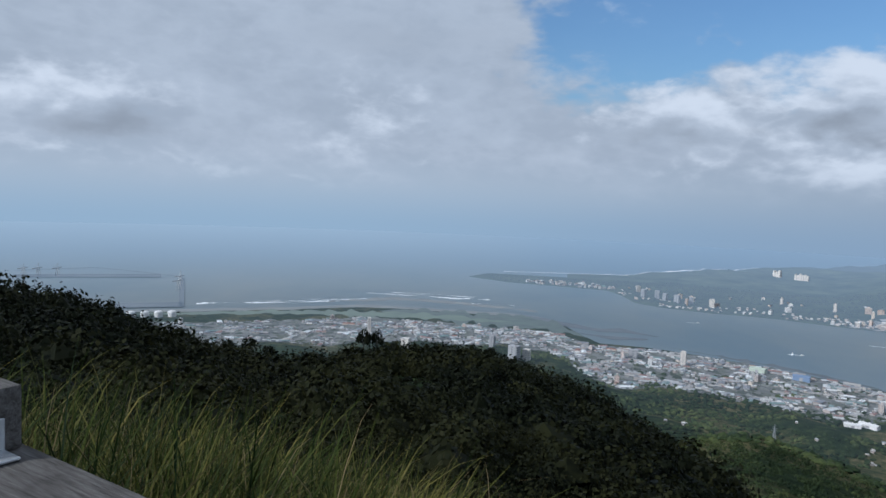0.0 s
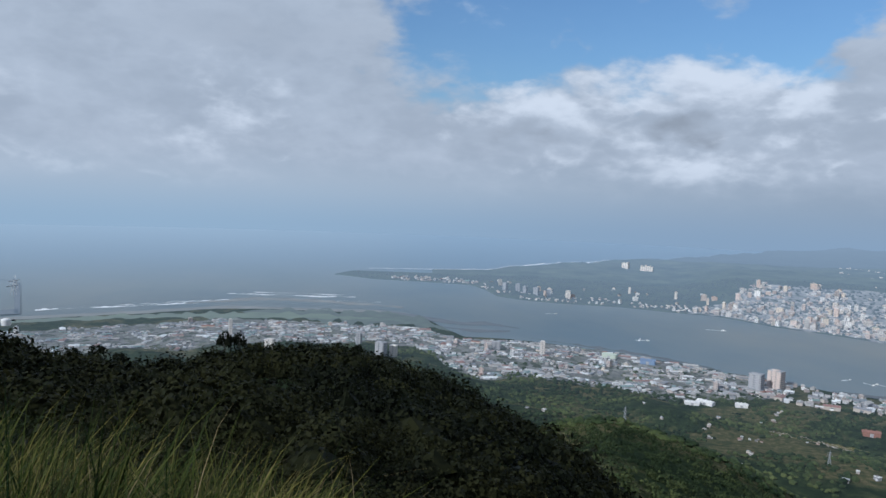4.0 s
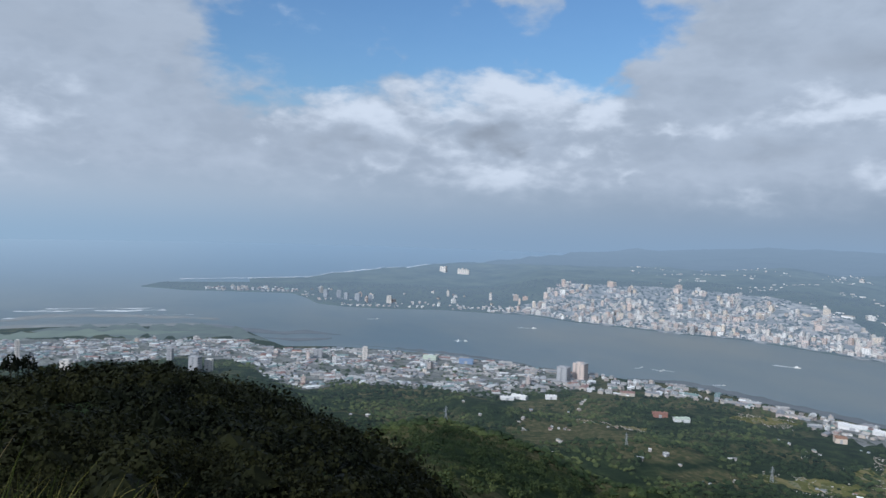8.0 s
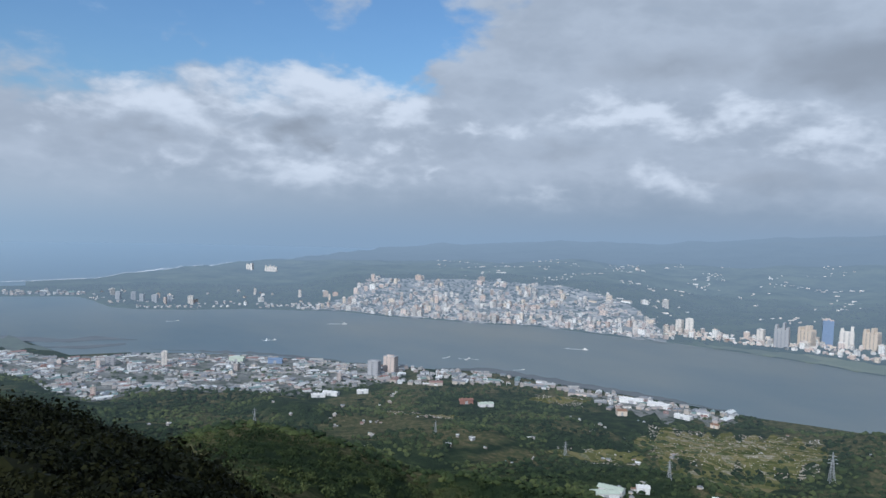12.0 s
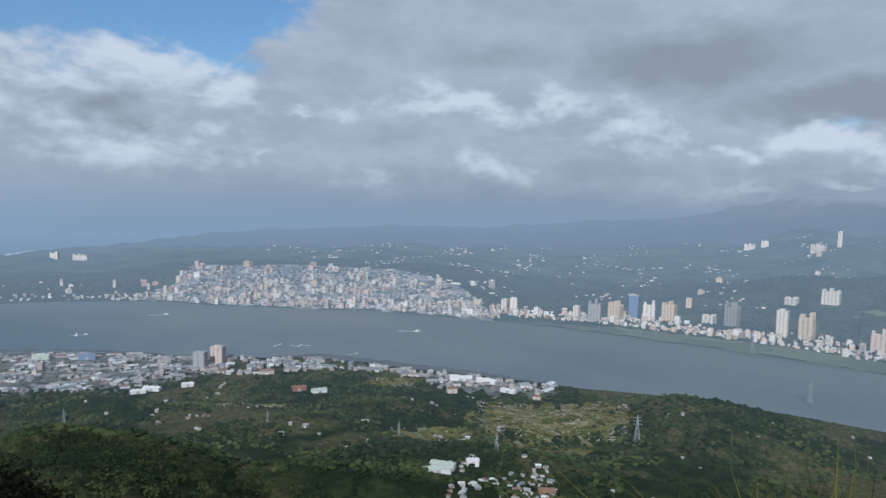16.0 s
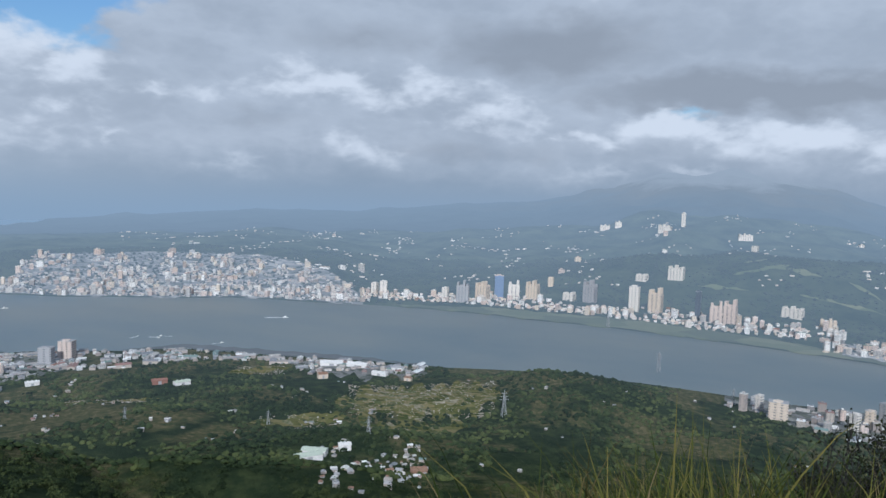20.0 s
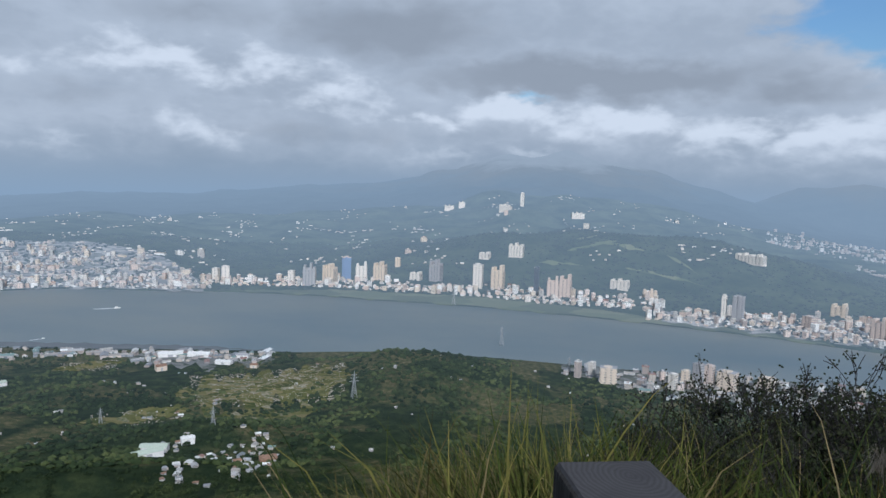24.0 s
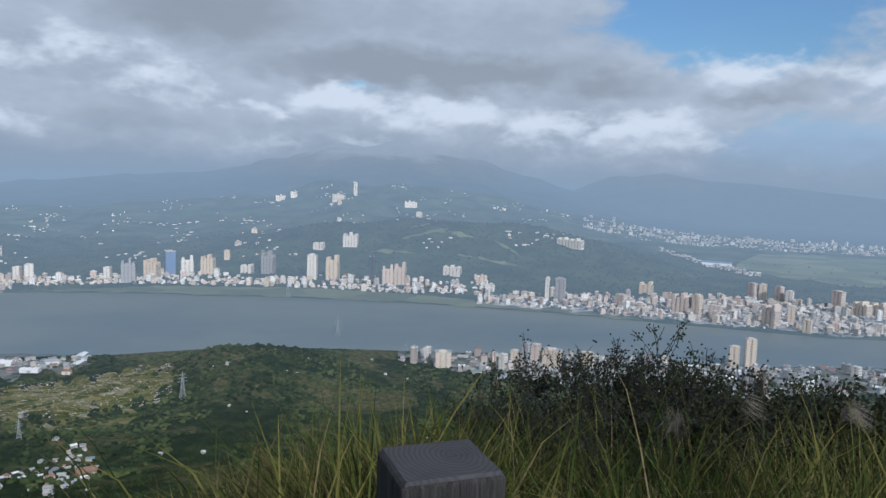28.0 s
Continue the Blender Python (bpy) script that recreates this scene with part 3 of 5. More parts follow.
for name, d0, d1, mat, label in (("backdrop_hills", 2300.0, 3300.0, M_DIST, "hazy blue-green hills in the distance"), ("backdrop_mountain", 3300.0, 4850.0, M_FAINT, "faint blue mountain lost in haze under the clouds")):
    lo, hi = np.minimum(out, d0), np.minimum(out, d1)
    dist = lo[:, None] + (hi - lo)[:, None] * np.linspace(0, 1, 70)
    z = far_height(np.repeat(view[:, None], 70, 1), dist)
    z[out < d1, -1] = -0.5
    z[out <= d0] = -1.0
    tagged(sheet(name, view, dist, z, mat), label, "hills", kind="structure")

ring = np.arange(-180, 180.1, 1.5)
dist = np.repeat(np.linspace(800, 4850, 60)[None], len(ring), 0)
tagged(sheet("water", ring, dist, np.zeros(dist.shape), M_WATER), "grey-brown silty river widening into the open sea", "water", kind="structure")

# ---- woods ----
def place_all(name, template, mats, spots, material, rng, squash=(0.8, 1.2)):
    """Many copies of the templates in one mesh: spots are rows of x, y, z, size."""
    verts, faces, base = [], [], 0
    for x, y, z, size in spots:
        v, f = template[rng.randint(len(template))]
        a = rng.uniform(0, 2 * math.pi)
        c, s = math.cos(a) * size, math.sin(a) * size
        turned = np.stack([v[:, 0] * c - v[:, 1] * s + x, v[:, 0] * s + v[:, 1] * c + y, v[:, 2] * size * rng.uniform(*squash) + z], -1)
        verts.append(turned)
        faces.append(f + base)
        base += len(v)
    return new(name, mesh_from(name, np.concatenate(verts), np.concatenate(faces), material))


def leafy_crown(rng, leaves, leaf, tilt=0.7):
    """A crown of unit radius: leaf quads scattered over several overlapping lobes."""
    lobes = [(Vector((0, 0, 0.75)), 0.62)]
    for k in range(6):
        a = k * 1.05 + rng.uniform(-0.4, 0.4)
        lobes.append((Vector((math.cos(a) * 0.55, math.sin(a) * 0.55, rng.uniform(0.3, 0.85))), rng.uniform(0.32, 0.5)))
    verts = []
    for k in range(leaves):
        mid, r = lobes[rng.randint(len(lobes))]
        out = Vector(rng.normal(size=3)).normalized()
        if out.z < -0.35:
            out.z = -out.z
        p = mid + out * r * rng.uniform(0.72, 1.08)
        side = out.orthogonal().normalized()
        side.rotate(Matrix.Rotation(rng.uniform(0, 6.28), 3, out))
        lift = (side.cross(out) + out * rng.uniform(-tilt, tilt)).normalized()
        s = leaf * rng.uniform(0.6, 1.4)
        verts += [p - side * s * 0.5, p + lift * s * 0.6, p + side * s * 0.5, p - lift * s * 0.6]
    faces = np.arange(leaves * 4).reshape(-1, 4)
    return np.array([tuple(v) for v in verts]), faces


def lumpy_crown(rng, fine=2):
    """A far crown: a lumpy dome of a few dozen faces."""
    bm = bmesh.new()
    bmesh.ops.create_icosphere(bm, subdivisions=fine, radius=1.0)
    off = Vector(rng.uniform(-50, 50, 3))
    for v in bm.verts:
        v.co *= 1 + 0.55 * noise.noise(v.co * 1.7 + off) + 0.25 * noise.noise(v.co * 4 + off)
        v.co.z = v.co.z * 0.85 + 0.35
    bmesh.ops.delete(bm, geom=[v for v in bm.verts if v.co.z < -0.1], context="VERTS")
    bm.verts.index_update()
    bmesh.ops.triangulate(bm, faces=bm.faces[:])
    v = np.array([tuple(p.co) for p in bm.verts])
    f = np.array([[p.index for p in q.verts] for q in bm.faces])
    bm.free()
    return v, f


def full_crown(rng, leaves, leaf):
    """A near crown: a dome within, leaves all over it. Each quad is split, so that both kinds of face are triangles."""
    v1, f1 = lumpy_crown(rng, 1)
    v1 = v1 * np.array([0.55, 0.55, 0.66])
    v2, f2 = leafy_crown(rng, leaves, leaf, 0.3)
    f2 = np.concatenate([f2[:, [0, 1, 2]], f2[:, [0, 2, 3]]]) + len(v1)
    return np.concatenate([v1, v2]), np.concatenate([f1, f2])


def scatter(rng, count, az, dist, accept):
    """Random bearings and distances within a stretch, even over the ground."""
    a = rng.uniform(az[0], az[1], count)
    d = np.sqrt(rng.uniform(dist[0] ** 2, dist[1] ** 2, count))
    keep = accept(a, d)
    return a[keep], d[keep]


def rows_at(a, d, size):
    x, y = d * np.sin(np.radians(a)), d * np.cos(np.radians(a))
    return np.stack([x, y, height(a, d) - 0.25 * size, size], -1)


# ---- building kit ----
def part(name, bm, material, parent=None, label="", at=None):
    """Links a bmesh as one mesh object under a thing or a part."""
    me = bpy.data.meshes.new(name)
    bm.to_mesh(me)
    bm.free()
    for m in (material if isinstance(material, (list, tuple)) else (material,)):
        me.materials.append(m)
    ob = new(name, me)
    ob.parent = parent
    if at is not None:
        ob.location = at
    return tagged(ob, label)


def block(bm, x0, x1, y0, y1, z0, z1, taper=0.0):
    """A box; taper draws its top in."""
    t = taper
    low = [bm.verts.new(p) for p in ((x0, y0, z0), (x1, y0, z0), (x1, y1, z0), (x0, y1, z0))]
    top = [bm.verts.new(p) for p in ((x0 + t, y0 + t, z1), (x1 - t, y0 + t, z1), (x1 - t, y1 - t, z1), (x0 + t, y1 - t, z1))]
    bm.faces.new(low[::-1])
    bm.faces.new(top)
    for i in range(4):
        bm.faces.new((low[i], low[(i + 1) % 4], top[(i + 1) % 4], top[i]))


def prism(bm, outline, z0, z1):
    """A closed outline drawn up from z0 to z1."""
    low, top = [[bm.verts.new((x, y, z)) for x, y in outline] for z in (z0, z1)]
    bm.faces.new(low[::-1])
    bm.faces.new(top)
    for i in range(len(low)):
        j = (i + 1) % len(low)
        bm.faces.new((low[i], low[j], top[j], top[i]))


def bar(bm, a, b, r, sides=4, r2=None):
    """A straight bar from a to b."""
    a, b = Vector(a), Vector(b)
    u = (b - a).orthogonal().normalized()
    v = (b - a).normalized().cross(u)
    rings = []
    for p, rad in ((a, r), (b, r if r2 is None else r2)):
        rings.append([bm.verts.new(p + (u * math.cos(2 * math.pi * k / sides) + v * math.sin(2 * math.pi * k / sides)) * rad) for k in range(sides)])
    for k in range(sides):
        bm.faces.new((rings[0][k], rings[0][(k + 1) % sides], rings[1][(k + 1) % sides], rings[1][k]))
    bm.faces.new(rings[0][::-1])
    bm.faces.new(rings[1])


def gable(bm, w, d, z0, rise, over=0.4):
    """A pitched sheet roof with thickness, ridge along x."""
    x, y, t = w / 2 + over, d / 2 + over, 0.25
    a = [bm.verts.new(p) for p in ((-x, -y, z0), (-x, 0, z0 + rise), (-x, y, z0), (-x, y, z0 - t), (-x, 0, z0 + rise - t), (-x, -y, z0 - t))]
    b = [bm.verts.new((x, p.co.y, p.co.z)) for p in a]
    for i in range(6):
        bm.faces.new((a[i], a[(i + 1) % 6], b[(i + 1) % 6], b[i]))
    bm.faces.new((a[0], a[5], a[4], a[1]))
    bm.faces.new((a[1], a[4], a[3], a[2]))
    bm.faces.new((b[1], b[4], b[5], b[0]))
    bm.faces.new((b[2], b[3], b[4], b[1]))


def bearing(az, d, turn=0.0, size=1.0, up=0.0, tall=1.0):
    """The pose of a thing that stands at a bearing and faces the viewpoint, turned by some degrees."""
    return Matrix.Translation(spot(az, d, up)) @ pose(0, 0, 0, 0, 0, -az + turn) @ Matrix.Diagonal((size, size, size * tall, 1))


def apartment(w, d, h, bays, walls, roofs, label):
    """A block of flats: projecting bays on the fronts, sill bands between storeys, parapet and stair house."""
    thing = tagged(new("apartment_building"), label, "building", "town buildings")
    bm = bmesh.new()
    step = w / (2 * bays + 1)
    front = [(-w / 2, -d / 2)]
    for k in range(bays):
        x = -w / 2 + step * (2 * k + 1)
        front += [(x, -d / 2), (x, -d / 2 - 0.35), (x + step, -d / 2 - 0.35), (x + step, -d / 2)]
    front.append((w / 2, -d / 2))
    prism(bm, front + [(-x, -y) for x, y in front], -3, h)
    part("wall", bm, walls, thing)
    bm = bmesh.new()
    z = 1.6
    while z < h - 1:
        block(bm, -w / 2 - 0.12, w / 2 + 0.12, -d / 2 - 0.12, d / 2 + 0.12, z, z + 0.32)
        z += 1.25
    tagged(part("window_band", bm, M_GLASS, thing, "dark window rows"), kind="stuff")
    bm = bmesh.new()
    block(bm, -w / 2 - 0.2, w / 2 + 0.2, -d / 2 - 0.45, d / 2 + 0.45, h, h + 0.5)
    part("roof", bm, roofs, thing)
    bm = bmesh.new()
    block(bm, -w * 0.18, w * 0.16, -d * 0.2, d * 0.22, h + 0.5, h + 2.2, 0.15)
    part("stair_house", bm, walls, thing)
    bm = bmesh.new()
    block(bm, w * 0.22, w * 0.36, -d * 0.1, d * 0.1, h + 0.5, h + 1.5, 0.1)
    part("water_tank", bm, roofs, thing)
    return thing


def low_house(w, d, h, rise, walls, roofs, label):
    thing = tagged(new("house"), label, "house", "low houses")
    bm = bmesh.new()
    block(bm, -w / 2, w / 2, -d / 2, d / 2, -3, h)
    part("wall", bm, walls, thing)
    bm = bmesh.new()
    block(bm, w * 0.1, w * 0.45, -d * 0.75, -d * 0.5 - 0.003, -3, h * 0.6)
    part("annex", bm, walls, thing)
    bm = bmesh.new()
    if rise:
        gable(bm, w, d, h + 0.05, rise)
    else:
        block(bm, -w / 2 - 0.15, w / 2 + 0.15, -d / 2 - 0.15, d / 2 + 0.15, h, h + 0.35)
    part("roof", bm, roofs, thing)
    if not rise:
        bm = bmesh.new()
        block(bm, -w * 0.3, w * 0.1, -d * 0.3, d * 0.3, h + 0.35, h + 1.3, 0.1)
        part("stair_house", bm, walls, thing)
    for k in (-0.3, 0.0, 0.3):
        bm = bmesh.new()
        block(bm, w * k - 0.35, w * k + 0.35, -d / 2 - 0.06, -d / 2 + 0.1, h * 0.62, h * 0.88)
        part("window", bm, M_GLASS, thing)
    return thing


def shed(w, d, h, walls, roofs, label):
    thing = tagged(new("factory_shed"), label, "shed", "sheds")
    bm = bmesh.new()
    block(bm, -w / 2, w / 2, -d / 2, d / 2, -3, h)
    part("wall", bm, walls, thing)
    bm = bmesh.new()
    gable(bm, w, d, h + 0.1, d * 0.16)
    part("roof", bm, roofs, thing)
    for k in range(3):
        x = w * (k - 1) * 0.3
        bm = bmesh.new()
        block(bm, x - 0.6, x + 0.6, -0.5, 0.5, h + d * 0.14, h + d * 0.14 + 0.9)
        part("roof_vent", bm, roofs, thing)
    bm = bmesh.new()
    block(bm, -w * 0.1, w * 0.1, -d / 2 - 0.08, -d / 2 + 0.1, -1, h * 0.75)
    part("door", bm, M_GREY, thing)
    return thing


M_DARK_GLASS = make_plain("dark_glass", (0.13, 0.16, 0.20), 0.35)
# walls with distance haze painted into colour and glow
M_FAR_WHITE = make_plain("hazy_white_walls", (0.72, 0.68, 0.64), 0.7, haze=True)
M_FAR_GREY = make_plain("hazy_grey_walls", (0.34, 0.33, 0.33), 0.7, haze=True)
LOOKS = {"hazy": (M_FAR_GREY, "hazy grey high-rise flats on the wooded headland"), "faint": (M_FAR_WHITE, "hazy white building block on the distant slope"), "blue": (M_BLUE, "tall tower wrapped in blue glass and netting"), "grey": (M_GREY, "grey concrete high-rise block of flats"), "faint": (M_CREAM, "pale painted block of flats by the river"),
         "tan": (M_TAN, "tan tiled high-rise block of flats"), "faint": (M_CREAM, "white high-rise block of flats"), "dark": (M_DARK_GLASS, "slim dark glass tower"), "pink": (M_PINK, "pinkish brown tiled high-rise block of flats")}


def tower(az, d, w, h, look_name, turn):
    """A high-rise: core and wings of unequal height, a row of window bands for each storey group, crown and plant room."""
    mat, label = LOOKS[look_name]
    thing = tagged(new("tower_block"), label, "building", "high-rise blocks")
    thing.matrix_world = bearing(az, d, turn)
    dp = min(max(w * 0.7, 7), 16)
    bm = bmesh.new()
    core = 0.94 if w < 22 else 0.72
    block(bm, -w / 2, w / 2, -dp / 2, dp / 2, -4, h * core)
    part("wall", bm, mat, thing)
    wings = max(1, int(w / 9))
    for k in range(wings + 1):
        bm = bmesh.new()
        x = -w / 2 + w * (k + 0.5) / (wings + 1)
        s = w / (wings + 1) * 0.32
        block(bm, x - s, x + s, -dp / 2 - 0.7, dp / 2 + 0.7, -4, h * ((0.97 if k % 2 else 0.92) if w < 22 else (0.9, 0.74, 1.0, 0.82)[k % 4]))
        part("bay", bm, mat, thing)
    rows = int(max(3, min(12, h / 3.2)))
    for k in range(rows):
        z = h * (core - 0.02) * (k + 0.45) / rows
        bm = bmesh.new()
        block(bm, -w / 2 - 0.1, w / 2 + 0.1, -dp / 2 - 0.1, dp / 2 + 0.1, z, z + h / rows * 0.26)
        part("window_band", bm, M_GLASS if look_name != "blue" else M_BLUE, thing, "row of dark windows")
    bm = bmesh.new()
    block(bm, -w / 2 - 0.3, w / 2 + 0.3, -dp / 2 - 0.3, dp / 2 + 0.3, h * core, h * (core + 0.015))
    part("roof", bm, M_GREY if look_name != "blue" else M_PINK, thing)
    bm = bmesh.new()
    block(bm, -w * 0.28, w * 0.22, -dp * 0.25, dp * 0.25, h * (core + 0.015), h * (core + 0.06), 0.3)
    part("plant_room", bm, mat if look_name != "blue" else M_PINK, thing)
    return thing


# ---- the towns ----
RIVERSIDE = [
    (68.9, 1605, 19.8, 55.8, "blue"),
    (66.0, 1546, 27.0, 48.5, "grey"),
    (59.6, 1621, 16.5, 33.3, "faint"),
    (58.9, 1623, 14.2, 28.3, "faint"),
    (67.6, 1583, 29.9, 42.4, "tan"),
    (70.1, 1604, 25.7, 43.3, "faint"),
    (71.6, 1618, 28.2, 42.5, "tan"),
    (73.0, 1766, 12.8, 23.8, "tan"),
    (76.1, 1601, 27.9, 49.9, "grey"),
    (79.5, 1543, 20.2, 54.4, "faint"),
    (81.1, 1543, 26.9, 52.0, "tan"),
    (84.2, 1504, 10.9, 60.0, "dark"),
    (85.5, 1500, 24.0, 40.7, "pink"),
    (86.5, 1496, 23.9, 47.5, "pink"),
    (64.6, 1587, 13.9, 27.3, "faint"),
    (74.5, 1613, 25.8, 19.3, "faint"),
]
RIGHT = [
    (98.4, 1376, 9.0, 45.7, "faint"),
    (99.4, 1361, 17.8, 47.9, "grey"),
    (115.0, 1305, 24.7, 38.0, "pink"),
    (116.3, 1350, 11.8, 31.1, "tan"),
    (117.4, 1288, 13.1, 22.0, "tan"),
    (119.2, 1528, 20.0, 40.7, "pink"),
    (120.7, 1506, 28.5, 28.0, "tan"),
    (121.7, 1528, 24.4, 26.1, "tan"),
    (113.6, 1580, 16.1, 34.8, "pink"),
    (114.3, 1579, 14.9, 34.5, "tan"),
    (115.4, 1553, 14.7, 36.0, "pink"),
    (116.1, 1538, 13.4, 31.0, "faint"),
    (108.7, 1338, 31.1, 37.7, "pink"),
    (109.8, 1325, 15.4, 40.2, "tan"),
    (106.0, 1531, 26.7, 25.9, "tan"),
    (111.1, 1316, 17.2, 24.8, "pink"),
    (104.2, 1375, 20.0, 21.5, "pink"),
]
NEARBANK = [
    (90.2, 868, 20.2, 20.7, "tan"),
    (88.9, 891, 7.1, 19.8, "faint"),
    (95.1, 868, 9.5, 19.9, "faint"),
    (96.0, 886, 9.7, 21.7, "tan"),
    (96.9, 893, 11.0, 30.6, "grey"),
    (97.7, 896, 11.1, 29.1, "pink"),
    (99.0, 893, 20.8, 24.6, "tan"),
    (101.7, 900, 17.0, 21.6, "tan"),
    (113.8, 994, 13.7, 40.7, "tan"),
    (112.7, 990, 13.0, 29.0, "tan"),
    (120.7, 1025, 10.4, 14.2, "faint"),
]
BALI = [
    (19.1, 1131, 8.2, 22.6, "faint"),
    (15.4, 1152, 13.4, 13.6, "grey"),
    (36.4, 1069, 18.7, 26.0, "pink"),
    (35.1, 1043, 16.7, 23.1, "grey"),
    (6.1, 1006, 14.6, 21.2, "grey"),
    (7.1, 1018, 10.4, 17.5, "faint"),
    (-5.7, 1191, 6.1, 27.3, "faint"),
    (-2.7, 1069, 14.0, 15.9, "faint"),
    (4.3, 1082, 7.9, 20.3, "grey"),
]
HEADLAND = [
    (20.9, 1826, 12.4, 21.9, "faint"),
    (19.4, 1848, 10.3, 18.9, "hazy"),
    (18.4, 1864, 13.9, 20.1, "hazy"),
    (16.9, 1914, 11.8, 21.7, "hazy"),
    (15.9, 1934, 12.0, 20.7, "hazy"),
    (17.5, 1892, 10.5, 18.3, "hazy"),
]
HILL = [
    (82.5, 1776, 36.2, 34.0, "faint"),
    (82.8, 2914, 14.8, 57.1, "faint"),
    (81.5, 2799, 48.9, 32.1, "faint"),
    (100.0, 1828, 71.8, 22.8, "faint"),
    (80.0, 1777, 25.8, 16.7, "faint"),
    (78.0, 3101, 27.1, 28.9, "faint"),
    (77.0, 3104, 40.6, 24.2, "faint"),
    (87.2, 2780, 48.5, 25.3, "faint"),
    (87.9, 2633, 19.1, 20.1, "faint"),
    (90.7, 1585, 39.2, 22.3, "faint"),
    (93.0, 1548, 29.3, 15.4, "tan"),
]
COAST = [
    (26.8, 2803, 46, 24, "faint"),
    (25.2, 2830, 26, 24, "faint"),
]

rng = np.random.RandomState(77)
for district in (RIVERSIDE, RIGHT, NEARBANK, BALI, HEADLAND, HILL, COAST):
    for az, d, w, h, look_name in district:
        tower(az, d, w, h, look_name, rng.uniform(-38, 8))

stock = []
for w, d, h, bays in ((9, 8, 9, 2), (11, 8, 14, 2), (8, 8, 18, 1), (14, 9, 12, 3), (10, 9, 22, 2), (17, 8, 16, 3), (7, 9, 11, 1)):
    stock.append(apartment(w, d, h, bays, M_WALL, M_ROOF, "weathered pale block of flats in the riverside town"))
homes = [low_house(w, d, h, rise, M_HOME, M_ROOF, "small pale house with a sheet roof") for w, d, h, rise in ((7, 6, 3.4, 1.3), (6, 7, 4.6, 0), (9, 6, 3.8, 1.6), (5, 6, 5.5, 0))]
sheds = [shed(w, d, h, M_WALL, M_ROOF, "long factory shed with a pale sheet roof") for w, d, h in ((20, 9, 4), (14, 8, 3.5), (26, 11, 4.5))]
for k, ob in enumerate(stock + homes + sheds):  # the first of each kind stands in a town too
    ob.matrix_world = bearing(38 + 1.3 * k, 1720 + 14 * k, 12.0 * k)


def street_grid(rng, az, near, far, cell, keep):
    """Plots along streets: bearings and distances on a jittered grid."""
    spots = []
    d = near
    while d < far:
        a = az[0] + rng.uniform(0, 1) * cell / d
        while a < az[1]:
            if keep(a, d):
                spots.append((a + rng.uniform(-0.22, 0.22) * math.degrees(cell / d), d + rng.uniform(-0.25, 0.25) * cell))
            a += math.degrees(cell / d) * rng.uniform(0.85, 1.2)
        d += cell * rng.uniform(0.85, 1.15)
    return spots


def patchy(a, d, size, seed, level):
    x, y = d * math.sin(radians(a)), d * math.cos(radians(a))
    return float(waves(x, y, size, seed)) > level


def as_arrays(ob):
    """Vertices, faces and material slots of a thing, for the joined masses of far houses."""
    verts, faces, slots, base = [], [], [], 0
    for child in ob.children:
        me = child.data
        verts += [tuple(v.co) for v in me.vertices]
        faces += [[base + i for i in p.vertices] for p in me.polygons]
        slots += [{M_WALL: 0, M_HOME: 0, M_ROOF: 1}.get(me.materials[0], 2)] * len(me.polygons)
        base += len(me.vertices)
    return np.array(verts), faces, slots


def mass(name, kinds, spots, label, rng, size, mats=None, tall=(0.75, 1.25)):
    """A town's further buildings, joined."""
    shapes = [as_arrays(k) for k in kinds]
    verts, faces, slots, base = [], [], [], 0
    for a, d in spots:
        v, f, s = shapes[rng.randint(len(shapes))]
        m = np.array(bearing(a, d, rng.choice((0, 20, -15, 90, 70)) + rng.uniform(-8, 8), rng.uniform(*size), tall=rng.uniform(*tall)))
        verts.append(v @ m[:3, :3].T + m[:3, 3])
        faces += [[base + i for i in q] for q in f]
        slots += s
        base += len(v)
    me = mesh_from(name, np.concatenate(verts), faces, mats or [M_WALLS, M_ROOFS, M_GLASS])
    me.polygons.foreach_set("material_index", slots)
    tagged(new(name, me), label, "buildings", kind="stuff")


def settle(kinds, spots, rng, size, tall=(0.8, 1.25)):
    for a, d in spots:
        ob = copy_thing(kinds[rng.randint(len(kinds))], bearing(a, d, rng.choice((0, 20, -15, 90, 70)) + rng.uniform(-8, 8), rng.uniform(*size), tall=rng.uniform(*tall)))


def pick(spots, rng, count):
    return share(spots, rng, count)[0]


def share(spots, rng, count):
    order = rng.permutation(len(spots))
    return [spots[i] for i in order[:count]], [spots[i] for i in order[count:]]


# the town across the river
def far_town(a, d):
    depth = d - along(FAR_BANK, a)
    reach = along([(28, 30), (32, 120), (34, 520), (42, 560), (50, 540), (56, 400), (58.5, 60)], a)
    ragged = 0.76 + 0.24 * float(waves(a * 30.0, 0.0, 70.0, 77))
    return depth < reach * ragged and (depth < 40 or patchy(a, d, 120, 51, -0.5) and patchy(a, d, 46, 76, -0.3))


spots = street_grid(rng, (29, 58.5), 1530, 2260, 10.8, lambda a, d: d > along(FAR_BANK, a) + 14 and far_town(a, d))
chosen, rest = share(spots, rng, 150)
settle(stock, chosen, rng, (0.7, 1.0), (0.6, 1.15))
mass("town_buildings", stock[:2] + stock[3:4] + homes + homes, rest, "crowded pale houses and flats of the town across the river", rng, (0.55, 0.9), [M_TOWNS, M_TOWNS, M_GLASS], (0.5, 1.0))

# the towns along the near bank
spots = street_grid(rng, (-24, 36), 880, 1500, 8.8, lambda a, d: along(NEAR_BANK, a) - along(TOWN_DEPTH, a) < d < along(NEAR_BANK, a) - along([(-24, 150), (-4, 170), (8, 190), (13, 40), (20, 18), (36, 15)], a) and patchy(a, d, 90, 52, -0.3 + max(0.0, -2.0 - a) * 0.045))
chosen, rest = share(spots, rng, 90)
